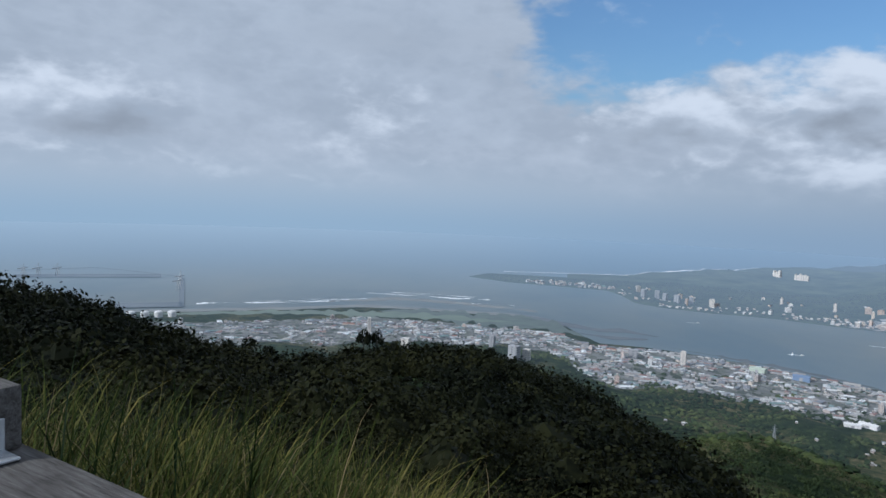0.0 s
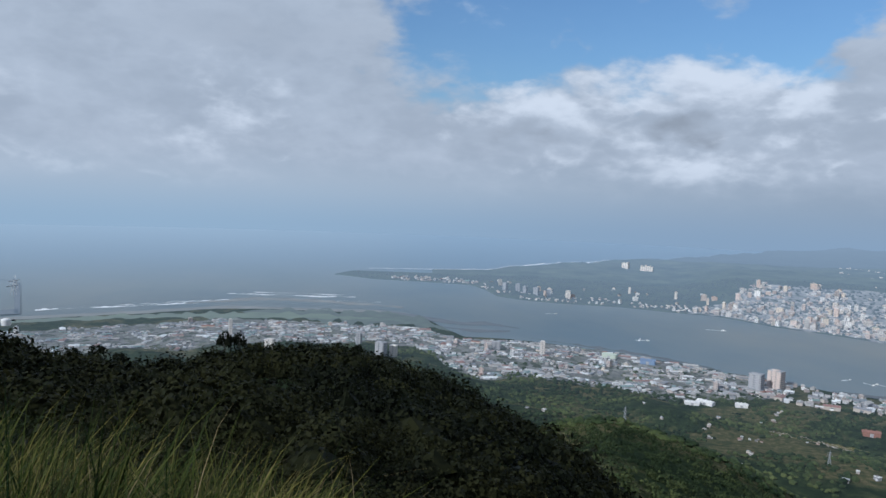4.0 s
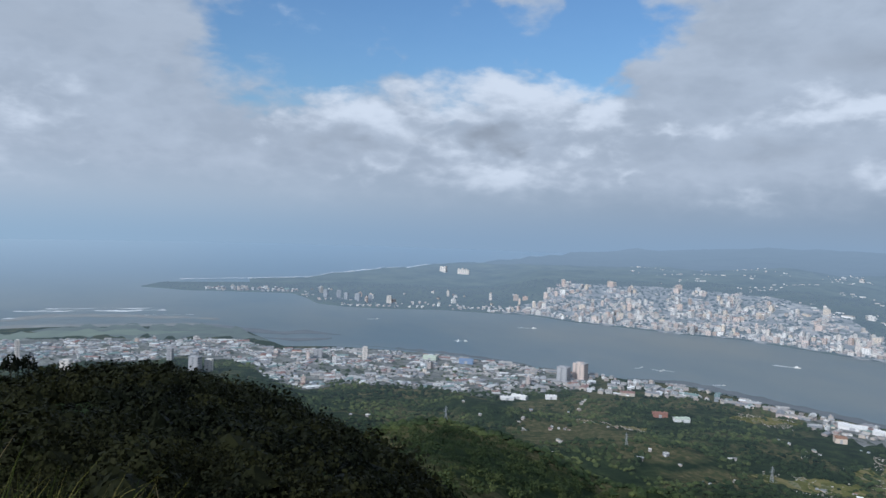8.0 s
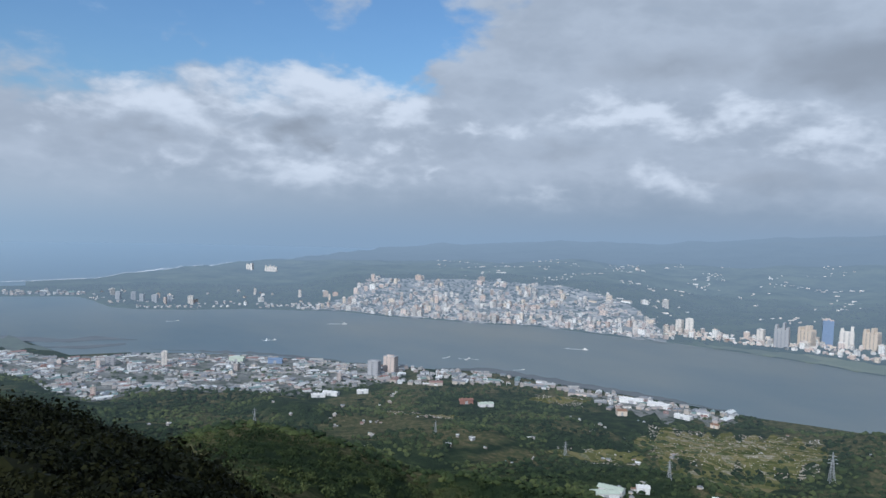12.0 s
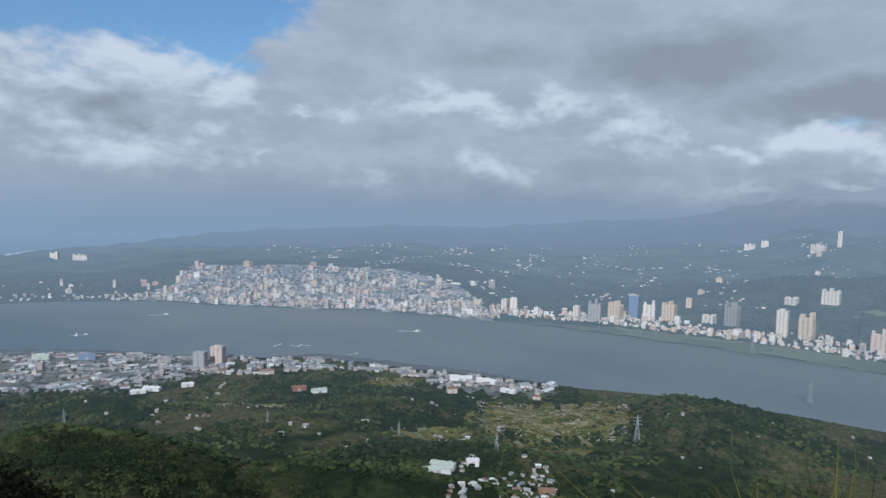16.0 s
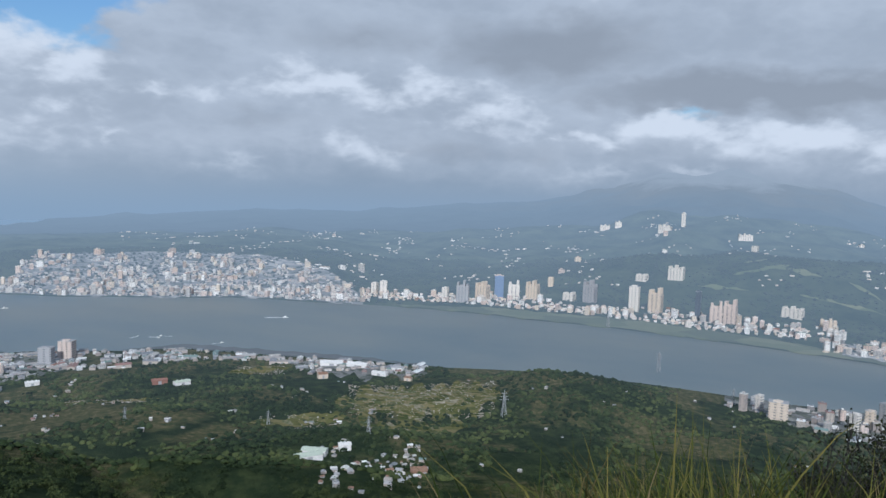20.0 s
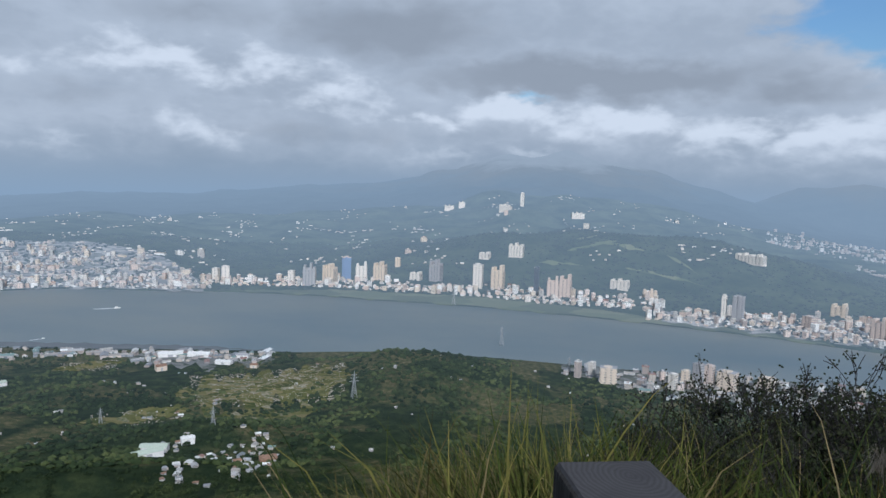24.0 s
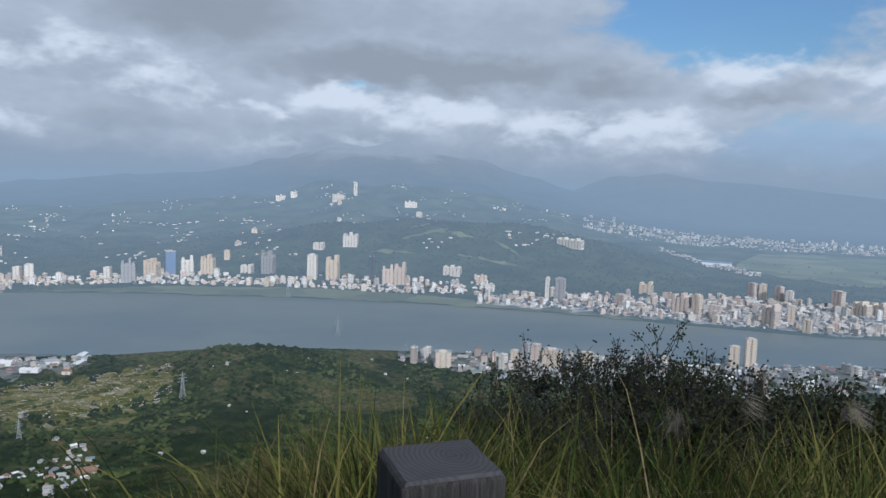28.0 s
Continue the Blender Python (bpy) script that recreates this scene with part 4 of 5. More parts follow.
settle(homes + sheds * 2 + stock[:3], chosen, rng, (0.55, 0.9), (0.6, 1.0))
mass("near_town_buildings", homes + sheds + sheds + homes, rest, "crowded low houses, workshops and sheds of the near bank town", rng, (0.4, 0.8), tall=(0.45, 0.95))
spots = street_grid(rng, (36, 64), 880, 1110, 11.0, lambda a, d: along(NEAR_BANK, a) - along(TOWN_DEPTH, a) < d < along(NEAR_BANK, a) - 10 and patchy(a, d, 60, 53, -0.35))
settle(homes + sheds[:2], pick(spots, rng, 30), rng, (0.65, 1.0))
mass("bank_buildings", homes + sheds[:2], share(spots, np.random.RandomState(3), 60)[1], "low houses and sheds along the near bank", rng, (0.65, 1.0))
spots = street_grid(rng, (87, 126), 760, 1100, 12.0, lambda a, d: along(NEAR_BANK, a) - along(TOWN_DEPTH, a) < d < along(NEAR_BANK, a) - 12 and patchy(a, d, 70, 54, -0.4))
settle(homes + sheds[:2] + stock[:3], pick(spots, rng, 40), rng, (0.65, 1.0))
mass("village_buildings", homes + sheds[:2] + stock[:1], share(spots, np.random.RandomState(4), 60)[1][:260], "low houses and sheds of the village on the near bank", rng, (0.65, 1.0))

# the far bank downstream and upstream of the town
spots = street_grid(rng, (58, 94), 1400, 1760, 13.0, lambda a, d: along(FAR_BANK, a) + along([(58, 60), (66, 95), (80, 105), (93, 50)], a) < d < along(FAR_BANK, a) + along([(58, 150), (66, 215), (72, 240), (75, 170), (80, 240), (85, 270), (94, 260)], a) and patchy(a, d, 75, 55, -0.75 + 0.008 * (d - along(FAR_BANK, a) - 100)))
chosen, rest = share(spots, rng, 40)
settle(homes + stock[:4], chosen, rng, (0.8, 1.15))
mass("riverside_buildings", homes + homes + stock[:2], rest, "white and grey houses strung along the far bank", rng, (0.7, 1.15), [M_PALES, M_PALES, M_GLASS])
spots = street_grid(rng, (93, 124), 1270, 1680, 14.0, lambda a, d: along(FAR_BANK, a) + 30 < d < along(FAR_BANK, a) + along([(93, 150), (100, 170), (106, 230), (113, 330), (124, 300)], a) and patchy(a, d, 110, 56, -0.8))
chosen, rest = share(spots, rng, 90)
settle(stock[:4], chosen, rng, (0.75, 1.1), (0.6, 1.05))
mass("upstream_buildings", stock[:3] + homes + homes, rest, "crowded pinkish and white houses upstream on the far bank", rng, (0.7, 1.05), [M_PALES, M_PALES, M_GLASS], (0.5, 1.0))
spots = street_grid(rng, (14, 33), 1760, 2400, 26.0, lambda a, d: along(FAR_BANK, a) + 14 < d < min(along(FAR_BANK, a) + 330, along(OUTER_COAST, a) - 60) and patchy(a, d, 140, 57, 0.35))
settle(homes + stock[:4], pick(spots, rng, 30), rng, (0.7, 1.0))
spots = street_grid(rng, (13.5, 33), 1740, 2350, 15.0, lambda a, d: along(FAR_BANK, a) + 10 < d < min(along(FAR_BANK, a) + 110, along(OUTER_COAST, a) - 60) and patchy(a, d, 90, 75, 0.25))
mass("headland_buildings", homes, spots, "low white houses along the bank of the headland", rng, (0.6, 0.95), [M_TOWNS, M_TOWNS, M_GLASS], (0.5, 0.9))
spots = street_grid(rng, (7, 14), 2070, 2200, 13.0, lambda a, d: along(FAR_BANK, a) + 8 < d < along(FAR_BANK, a) + 70 and patchy(a, d, 60, 73, 0.0))
mass("wharf_buildings", homes, spots, "low white buildings at the wharf on the headland", rng, (0.9, 1.5))
# villages scattered over the slopes behind, and the valley town further up
spots = street_grid(rng, (40, 100), 1750, 3300, 24.0, lambda a, d: d > along(FAR_BANK, a) + 260 and patchy(a, d, 330, 58, 0.55) and patchy(a, d, 90, 59, 0.25))
settle(stock[:2], pick(spots, rng, 10), rng, (1.2, 2.0), (0.5, 0.8))
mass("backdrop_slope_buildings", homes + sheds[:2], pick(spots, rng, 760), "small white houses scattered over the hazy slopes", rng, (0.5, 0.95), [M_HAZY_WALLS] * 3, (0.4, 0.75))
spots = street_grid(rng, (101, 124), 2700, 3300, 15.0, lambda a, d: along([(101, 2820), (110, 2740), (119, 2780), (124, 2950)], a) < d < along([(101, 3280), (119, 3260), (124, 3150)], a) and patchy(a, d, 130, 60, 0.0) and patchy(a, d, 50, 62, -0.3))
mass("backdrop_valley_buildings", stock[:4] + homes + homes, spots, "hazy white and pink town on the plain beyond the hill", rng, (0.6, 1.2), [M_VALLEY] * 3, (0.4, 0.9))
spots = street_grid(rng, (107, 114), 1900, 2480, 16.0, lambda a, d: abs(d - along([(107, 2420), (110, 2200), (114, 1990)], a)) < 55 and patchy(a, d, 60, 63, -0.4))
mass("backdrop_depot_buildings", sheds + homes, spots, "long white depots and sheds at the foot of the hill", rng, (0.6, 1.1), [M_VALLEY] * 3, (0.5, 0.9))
# ---- banks, fields, flats and works on the ground ----
def strip(name, az, near, far, mat, label, category, up=0.35, step=0.35, rows=14, wobble=0.0, kind="structure", taper=False):
    """A patch of ground cover that follows the land between two distances."""
    a = np.arange(az[0], az[1] + 1e-6, step)
    lo, hi = (along(near, a) if isinstance(near, list) else near(a)), (along(far, a) if isinstance(far, list) else far(a))
    lo = lo + wobble * waves(a * 20, a * 0, 40.0, 71)
    hi = np.maximum(hi + wobble * waves(a * 20, a * 0, 33.0, 72), lo + 0.5)
    if taper:
        u = np.clip((a - az[0]) / (az[1] - az[0]), 0, 1) * 2 - 1
        half = (1 - np.abs(u) ** 3.5) * np.clip(0.85 + 0.3 * waves(a * 25, a * 0, 35.0, 74), 0.3, 1.3)
        mid, gap = (lo + hi) / 2, (hi - lo) / 2
        lo, hi = mid - gap * half, mid + gap * half + 0.3
    dist = lo[:, None] + (hi - lo)[:, None] * np.linspace(0, 1, rows)
    z = np.maximum(height(np.repeat(a[:, None], rows, 1), dist), 0.0) + up
    return tagged(sheet(name, a, dist, z, mat), label, category, kind=kind)


strip("town_ground", (-26, 37), lambda a: along(NEAR_BANK, a) - along(TOWN_DEPTH, a) - 6, lambda a: along(NEAR_BANK, a) - along([(-24, 150), (-4, 170), (8, 190), (13, 36), (20, 14), (36, 10)], a), M_TOWN, "grey streets, yards and small gardens of the near town", "town ground", up=0.3, wobble=9, step=0.25, rows=30)
strip("town_ground", (52.5, 63.5), lambda a: along(NEAR_BANK, a) - 98, lambda a: along(NEAR_BANK, a) - 8, M_TOWN, "grey yards of the riverside workshops", "town ground", up=0.3, wobble=8, taper=True)
strip("town_ground", (86.5, 127), lambda a: along(NEAR_BANK, a) - along(TOWN_DEPTH, a) * 0.9, lambda a: along(NEAR_BANK, a) - 8, M_TOWN, "grey streets and gardens of the village", "town ground", up=0.3, wobble=12, rows=24)
strip("backdrop_town_ground", (30, 58), lambda a: along(FAR_BANK, a) + 6, lambda a: along(FAR_BANK, a) + along([(30, 40), (33, 200), (35, 500), (42, 540), (50, 520), (55, 380), (58, 90)], a), M_FAR_TOWN, "pale streets and yards of the town across the river", "town ground", up=0.6, wobble=12, rows=40)
strip("backdrop_town_ground", (94, 126), lambda a: along(FAR_BANK, a) + 26, lambda a: along(FAR_BANK, a) + along([(94, 130), (100, 160), (106, 220), (113, 310), (126, 290)], a), M_FAR_TOWN, "pale streets of the town upstream", "town ground", up=0.6, wobble=12, rows=24)
strip("marsh", (59, 106), lambda a: along(FAR_BANK, a) + 2, lambda a: along(FAR_BANK, a) + along([(59, 10), (64, 40), (70, 85), (80, 95), (88, 80), (96, 45), (106, 12)], a), M_MARSH, "green reed marsh along the far bank", "marsh", wobble=5)
strip("farmland", (112.4, 140), [(112.4, 2150), (114, 2000), (118, 1960), (140, 1950)], [(112.4, 2220), (114, 2600), (118, 2720), (140, 2800)], M_PADDY, "pale green rice fields on the river plain", "field", up=1.2, wobble=25)
strip("mudflat_spit", (6, 17.2), [(6, 1425), (10, 1400), (12.7, 1369), (14.4, 1385), (17.2, 1366)], [(6, 1510), (10, 1450), (12.7, 1402), (14.4, 1430), (17.2, 1371)], M_SAND, "dark tidal mud spit in the river mouth", "mudflat", up=0.25, wobble=3)
strip("mudflat_spit", (11.2, 16.6), [(11.2, 1335), (13.6, 1302), (16.2, 1320), (16.6, 1332)], [(11.2, 1342), (13.6, 1332), (16.2, 1342), (16.6, 1345)], M_SAND, "dark tidal mud spit round a shallow lagoon", "mudflat", up=0.25, wobble=2)
strip("tidal_marsh", (-5, 12.6), [(-5, 1400), (2, 1340), (6, 1320), (10, 1300), (11.5, 1285), (12.6, 1255)], lambda a: along(NEAR_BANK, a) - 3, M_FLAT, "grey-green tidal marsh at the river mouth", "marsh", up=0.45, wobble=6, taper=True)
strip("mudflat_bank", (18, 33), lambda a: along(NEAR_BANK, a) + along([(18, 20), (24, 6), (33, 0)], a), [(18, 1285), (19, 1266), (22.7, 1243), (26.5, 1222), (30, 1187), (33, 1149)], M_SAND, "dark mud bank off the near shore", "mudflat", up=0.2, wobble=4, taper=True)
strip("mudflat_shore", (40, 63), lambda a: along(NEAR_BANK, a) - 2, lambda a: along(NEAR_BANK, a) + along([(40, 3), (45, 30), (50, 36), (58, 20), (63, 4)], a), M_SAND, "brown tidal flat along the near bank", "mudflat", up=0.2, wobble=4)
strip("sandbank", (-9, 8), [(-9, 1590), (-4, 1640), (2, 1610), (8, 1560)], [(-9, 1600), (-4, 1690), (2, 1650), (8, 1575)], M_BEACH, "low sandbank in the river mouth", "sandbank", up=0.15, wobble=8)
strip("beach", (-34, 8), lambda a: along(NEAR_BANK, a) - 34, lambda a: along(NEAR_BANK, a) + 3, M_BEACH, "long sandy beach on the open coast", "beach", up=0.2, wobble=4)
strip("shore_meadow", (-24, 6), [(-24, 1400), (-10, 1405), (-4, 1380), (6, 1360)], [(-24, 1446), (-10, 1462), (-4, 1470), (6, 1440)], M_FIELD, "flat pale green coastal fields", "field", up=0.5, wobble=10, taper=True)
for k, (a0, a1, off, wide) in enumerate(((-19, -8, 70, 9), (-16, -5, 92, 5), (-6, 4, 190, 8), (-13, -9, 108, 4), (-4, 3, 230, 5), (2, 6, 120, 4))):
    strip("surf", (a0, a1), lambda a: along(NEAR_BANK, a) + off + 6 * waves(a * 9, a * 0, 30.0, 80 + k), lambda a: along(NEAR_BANK, a) + off + wide * (0.4 + np.abs(waves(a * 30, a * 0, 40.0, 90 + k))), M_FOAM, "white line of breaking surf", "surf", up=0.12, step=0.12, rows=3)
strip("surf", (4.9, 24), lambda a: along(OUTER_COAST, a) + 2, lambda a: along(OUTER_COAST, a) + 10 + 6 * np.abs(waves(a * 30, a * 0, 40.0, 97)), M_FOAM, "white surf on the outer coast", "surf", up=0.15, step=0.2, rows=3)
for a0, a1, d0, d1, wide in ((86.5, 90.5, 1780, 1860, 34), (88.5, 92.5, 1850, 1800, 26), (91, 97, 1700, 1640, 14), (84, 88, 1730, 1700, 16), (94, 96.5, 1800, 1700, 16), (87, 89, 1900, 1930, 40)):
    strip("fairway", (a0, a1), [(a0, d0), (a1, d1)], [(a0, d0 + wide), (a1, d1 + wide)], M_PADDY, "pale mown golf fairway on the wooded hill", "fairway", up=1.6, wobble=7, taper=True)
# hillside burial ground: terraces of small stone plots
for a0, a1, d0, d1 in ((55.5, 70, 700, 875), (58, 67, 650, 735), (47.5, 52.5, 920, 975), (35, 43, 802, 848), (49, 57, 682, 738), (71, 76, 868, 905)):
    strip("terraces", (a0, a1), [(a0, d0), (a1, d0 + 20)], [(a0, d1 - 20), (a1, d1)], M_TERRACE, "dry grass and bare earth of a terraced hillside", "terraces", up=0.3, wobble=6, step=0.15, rows=24, taper=True)


M_PLOT = make_wall("stone_plots", [(0.50, 0.46, 0.42), (0.36, 0.30, 0.25), (0.24, 0.20, 0.16), (0.58, 0.55, 0.52), (0.30, 0.22, 0.18)], island=True)


def stone_plot(rng):
    bm = bmesh.new()
    block(bm, -1.0, 1.0, -0.8, 0.8, -0.6, 0.35, 0.1)
    block(bm, -0.8, 0.8, 0.4, 0.8, 0.35, 1.1, 0.08)
    bm.verts.index_update()
    v, f = np.array([tuple(p.co) for p in bm.verts]), np.array([[p.index for p in q.verts] for q in bm.faces])
    bm.free()
    return v, f


rng = np.random.RandomState(5)
plots = []
for a0, a1, d0, d1, count in ((57, 69, 725, 860, 1300), (48, 52, 925, 968, 160), (36, 42, 808, 840, 220), (50, 56, 690, 730, 90)):
    a, d = scatter(rng, count, (a0, a1), (d0, d1), lambda a, d: waves(a * 9, d * 1.0, 24.0, 61) > -0.6)
    d = np.round(d / 5) * 5
    plots.append(rows_at(a, d, rng.uniform(0.4, 0.95, len(d))))
bm = bmesh.new()
block(bm, -9, 9, -0.5, 0.5, -1.2, 0.9, 0.15)
block(bm, -6, 4, 0.5, 2.2, -1.2, 0.5, 0.1)
bm.verts.index_update()
wall_row = np.array([tuple(v.co) for v in bm.verts]), np.array([[v.index for v in f.verts] for f in bm.faces])
bm.free()
tagged(place_all("hillside_plots", [stone_plot(rng)], None, np.concatenate(plots), M_PLOT, rng), "rows of small pale stone plots on a terraced hillside", "stone plots", kind="stuff")

M_EARTH = make_plain("earth_and_stone", (0.30, 0.27, 0.21), 0.9, scale=0.02)
walls = np.concatenate(plots)[::4]
walls[:, 3] *= 0.8
tagged(place_all("terrace_walls", [wall_row], None, walls, M_EARTH, rng, (0.5, 0.9)), "low earth and stone terrace walls across the hillside", "terrace walls", kind="stuff")

M_TILE = make_plain("faded_tiles", (0.26, 0.155, 0.105), 0.8, scale=1.0)
# single houses and works on the slopes
rng = np.random.RandomState(9)
WHITE_HOUSES = [(43.2, 686, 1.1), (41.3, 663, 1.1), (42, 692, 0.8), (71.2, 535, 1.0), (68.1, 543, 1.0), (61.6, 510, 1.0), (44.3, 668, 0.9), (46, 632, 0.9), (48.2, 661, 0.8), (19.5, 725, 1.5), (18.1, 728, 0.9),
                (55.2, 789, 0.7), (48.2, 667, 0.6), (46.5, 632, 0.7), (45.6, 616, 0.6), (65.1, 778, 0.6), (54.6, 717, 0.6), (85.5, 820, 1.0), (87.3, 804, 1.0), (86.6, 894, 0.9), (83.5, 766, 0.6), (79.3, 830, 0.7),
                (84.4, 878, 1.0), (76.7, 849, 0.7), (88.5, 747, 0.7), (27.2, 838, 1.0), (28.6, 788, 1.1)]
white_homes = [low_house(w, d, h, rise, M_HOME, roof, label) for w, d, h, rise, roof, label in ((7, 6, 4.2, 0, M_WHITE, "white plastered country house with a flat roof"), (8, 6, 3.4, 1.5, M_GREY, "white country house with a grey pitched roof"),
               (6, 6, 5.0, 1.2, M_ROOF, "white country house with a weathered sheet roof"))]
for k, (az, d, size) in enumerate(WHITE_HOUSES):
    m = bearing(az, d, rng.uniform(-40, 40), size * 0.6)
    if k < 3:
        white_homes[k].matrix_world = m
    else:
        copy_thing(white_homes[rng.choice((0, 0, 1, 1, 2))], m)
for az, d, w, dp, h, wall, roof, label in ((53.9, 555, 21, 9, 3.6, M_WHITE, M_GREEN, "long hall with a pale green sheet roof"), (54.4, 572, 20, 9, 3.8, M_WHITE, M_GREEN, "long hall with a pale green sheet roof"),
                                           (56.8, 582, 10, 7, 4.5, M_WHITE, M_WHITE, "white workshop with a sheet roof"), (42.6, 888, 17, 8, 5, M_RED, M_RED, "red-roofed works building among trees"),
                                           (44.2, 882, 18, 9, 4, M_WHITE, M_GREEN, "pale green-roofed works hall"), (31.7, 923, 20, 9, 4, M_WHITE, M_WHITE, "row of white sheds among trees"), (30.7, 915, 17, 8, 3.6, M_WHITE, M_WHITE, "row of white sheds among trees"),
                                           (34.2, 929, 14, 8, 4, M_WHITE, M_WHITE, "white shed among trees"), (55.6, 968, 30, 12, 5, M_WHITE, M_WHITE, "large white factory hall by the river"), (57.7, 960, 28, 12, 4.5, M_WHITE, M_WHITE, "large white factory hall by the river"),
                                           (59.5, 915, 20, 9, 4, M_WHITE, M_WHITE, "white workshop by the river"), (60.9, 945, 17, 9, 4, M_WHITE, M_GREY, "white workshop with a grey roof"), (54.9, 902, 12, 10, 6, M_TAN, M_TILE, "tan hall with a dull orange tiled roof"),
                                           (61.8, 890, 9, 7, 4, M_TAN, M_TILE, "small hall with a dull orange tiled roof"), (24.4, 1150, 22, 12, 6, M_GREEN, M_GREEN, "green sheet-metal factory hall"), (27.3, 1130, 22, 10, 7, M_BLUE, M_BLUE, "blue sheet-metal factory hall"),
                                           (111, 2160, 80, 26, 9, M_WHITE, M_BLUE, "long blue-roofed depot hall on the plain"), (62.9, 521, 12, 8, 4.5, M_TILE, M_TILE, "brown-red roofed house in the village")):
    shed(w, dp, h, wall, roof, label).matrix_world = bearing(az, d, rng.uniform(-25, 25))
village = street_grid(rng, (55, 63.5), 440, 600, 8.5, lambda a, d: patchy(a, d, 60, 66, 0.05))
tiled_homes = [low_house(w, d, h, rise, M_HOME, roof, label) for w, d, h, rise, roof, label in ((8, 6, 3.6, 1.7, M_TILE, "plastered village house with a rust-red tiled roof"), (7, 7, 4.2, 1.5, M_GREY, "plastered village house with a grey tiled roof"))]
for k, ob in enumerate(tiled_homes):
    ob.matrix_world = bearing(60.5 + 0.8 * k, 515 + 9 * k, 20.0 - 35 * k, 0.7)
settle([homes[0], homes[2]] + homes + tiled_homes * 2 + white_homes[1:2], pick(village, rng, 66), rng, (0.4, 0.75), (0.6, 0.95))
spots = street_grid(rng, (24, 92), 560, 930, 34.0, lambda a, d: patchy(a, d, 150, 67, 0.45) and patchy(a, d, 50, 68, 0.2))
yards = [(a + math.degrees(rng.uniform(-9, 9) / d), d + rng.uniform(-9, 9)) for a, d in pick(spots, rng, 30) for k in range(rng.randint(1, 5))]
settle(homes + homes + white_homes + tiled_homes, yards, rng, (0.3, 0.65), (0.55, 0.95))


def pylon():
    """A lattice mast with three pairs of arms, 25 m high."""
    thing = tagged(new("power_pylon"), "grey steel lattice power pylon on the wooded slope", "pylon", "power pylons")
    for sx in (-1, 1):
        for sy in (-1, 1):
            bm = bmesh.new()
            bar(bm, (sx * 2.4, sy * 2.4, -2), (sx * 0.5, sy * 0.5, 19), 0.2)
            bar(bm, (sx * 0.5, sy * 0.5, 19), (0, 0, 25), 0.16)
            part("leg", bm, M_STEEL, thing)
    bm = bmesh.new()
    for k in range(7):
        z0, z1 = k * 2.7, (k + 1) * 2.7
        r0, r1 = 2.22 - z0 * 0.0905, 2.22 - z1 * 0.0905
        for c in range(4):
            p, q = ((-1, -1), (1, -1), (1, 1), (-1, 1))[c], ((1, -1), (1, 1), (-1, 1), (-1, -1))[c]
            bar(bm, (p[0] * r0, p[1] * r0, z0), (q[0] * r1, q[1] * r1, z1), 0.1)
            bar(bm, (q[0] * r0, q[1] * r0, z0), (p[0] * r1, p[1] * r1, z1), 0.1)
    part("bracing", bm, M_STEEL, thing)
    for z, w in ((15.5, 4.6), (18.5, 3.8), (21.5, 3.0)):
        bm = bmesh.new()
        for s in (-1, 1):
            bar(bm, (0, 0, z + 0.9), (s * w, 0, z), 0.14)
            bar(bm, (0, 0, z - 0.5), (s * w, 0, z), 0.14)
        part("arm", bm, M_STEEL, thing)
    return thing


mast = pylon()
mast.matrix_world = bearing(69.7, 724, 20, 1.1)
for az, d, size in ((25.8, 781, 0.62), (58.7, 608, 0.6), (87.1, 904, 0.72), (50.7, 699, 0.55), (40.2, 700, 0.5)):
    copy_thing(mast, bearing(az, d, 25, size))
river_mast = copy_thing(mast, bearing(77.6, 1352, 25, 1.15, 0.3))
copy_thing(mast, bearing(81.6, 1030, 25, 1.0, 2.2))
tagged(river_mast, "red and white lattice power pylon at the water's edge")


def boat(az, d, heading, size):
    thing = tagged(new("boat"), "small white motor boat under way on the river", "boat", "boats on the river")
    bm = bmesh.new()
    prof = [(-4.0, 1.2), (-1.0, 1.5), (2.0, 1.2), (4.6, 0.05)]
    low = [[bm.verts.new((x, s * w * k, z)) for x, w in prof] for s, k, z in ((-1, 0.7, -0.2), (-1, 1, 1.0), (1, 1, 1.0), (1, 0.7, -0.2))]
    for i in range(3):
        for j in range(3):
            bm.faces.new((low[i][j], low[i][j + 1], low[i + 1][j + 1], low[i + 1][j]))
    bm.faces.new([low[i][0] for i in range(4)])
    part("hull", bm, M_WHITE, thing)
    bm = bmesh.new()
    block(bm, -1.8, 1.2, -0.9, 0.9, 1.0, 2.5, 0.25)
    part("cabin", bm, M_WHITE, thing)
    bm = bmesh.new()
    v = [bm.verts.new(p) for p in ((-3.5, -1.2, 0.1), (-26, -2.4, 0.06), (-30, 0, 0.06), (-26, 2.4, 0.06), (-3.5, 1.2, 0.1), (-10, 0, 0.22))]
    for i in range(5):
        bm.faces.new((v[i], v[(i + 1) % 5], v[5]))
    part("wake", bm, M_FOAM, thing, "white foaming wake")
    thing.matrix_world = Matrix.Translation((d * math.sin(radians(az)), d * math.cos(radians(az)), 0)) @ pose(0, 0, 0, 0, 0, heading) @ Matrix.Scale(size, 4)


for az, d, heading, size in ((20, 1583, -10, 0.8), (26.6, 1350, 60, 0.7), (27.2, 1340, -20, 0.8), (32.6, 1534, -30, 1.2), (51.9, 1340, -55, 1.3), (42.5, 1185, -80, 0.6), (42.7, 1196, 120, 0.6), (41.1, 1203, 10, 0.6), (47.1, 1129, -25, 0.6)):
    boat(az, d, heading, size)

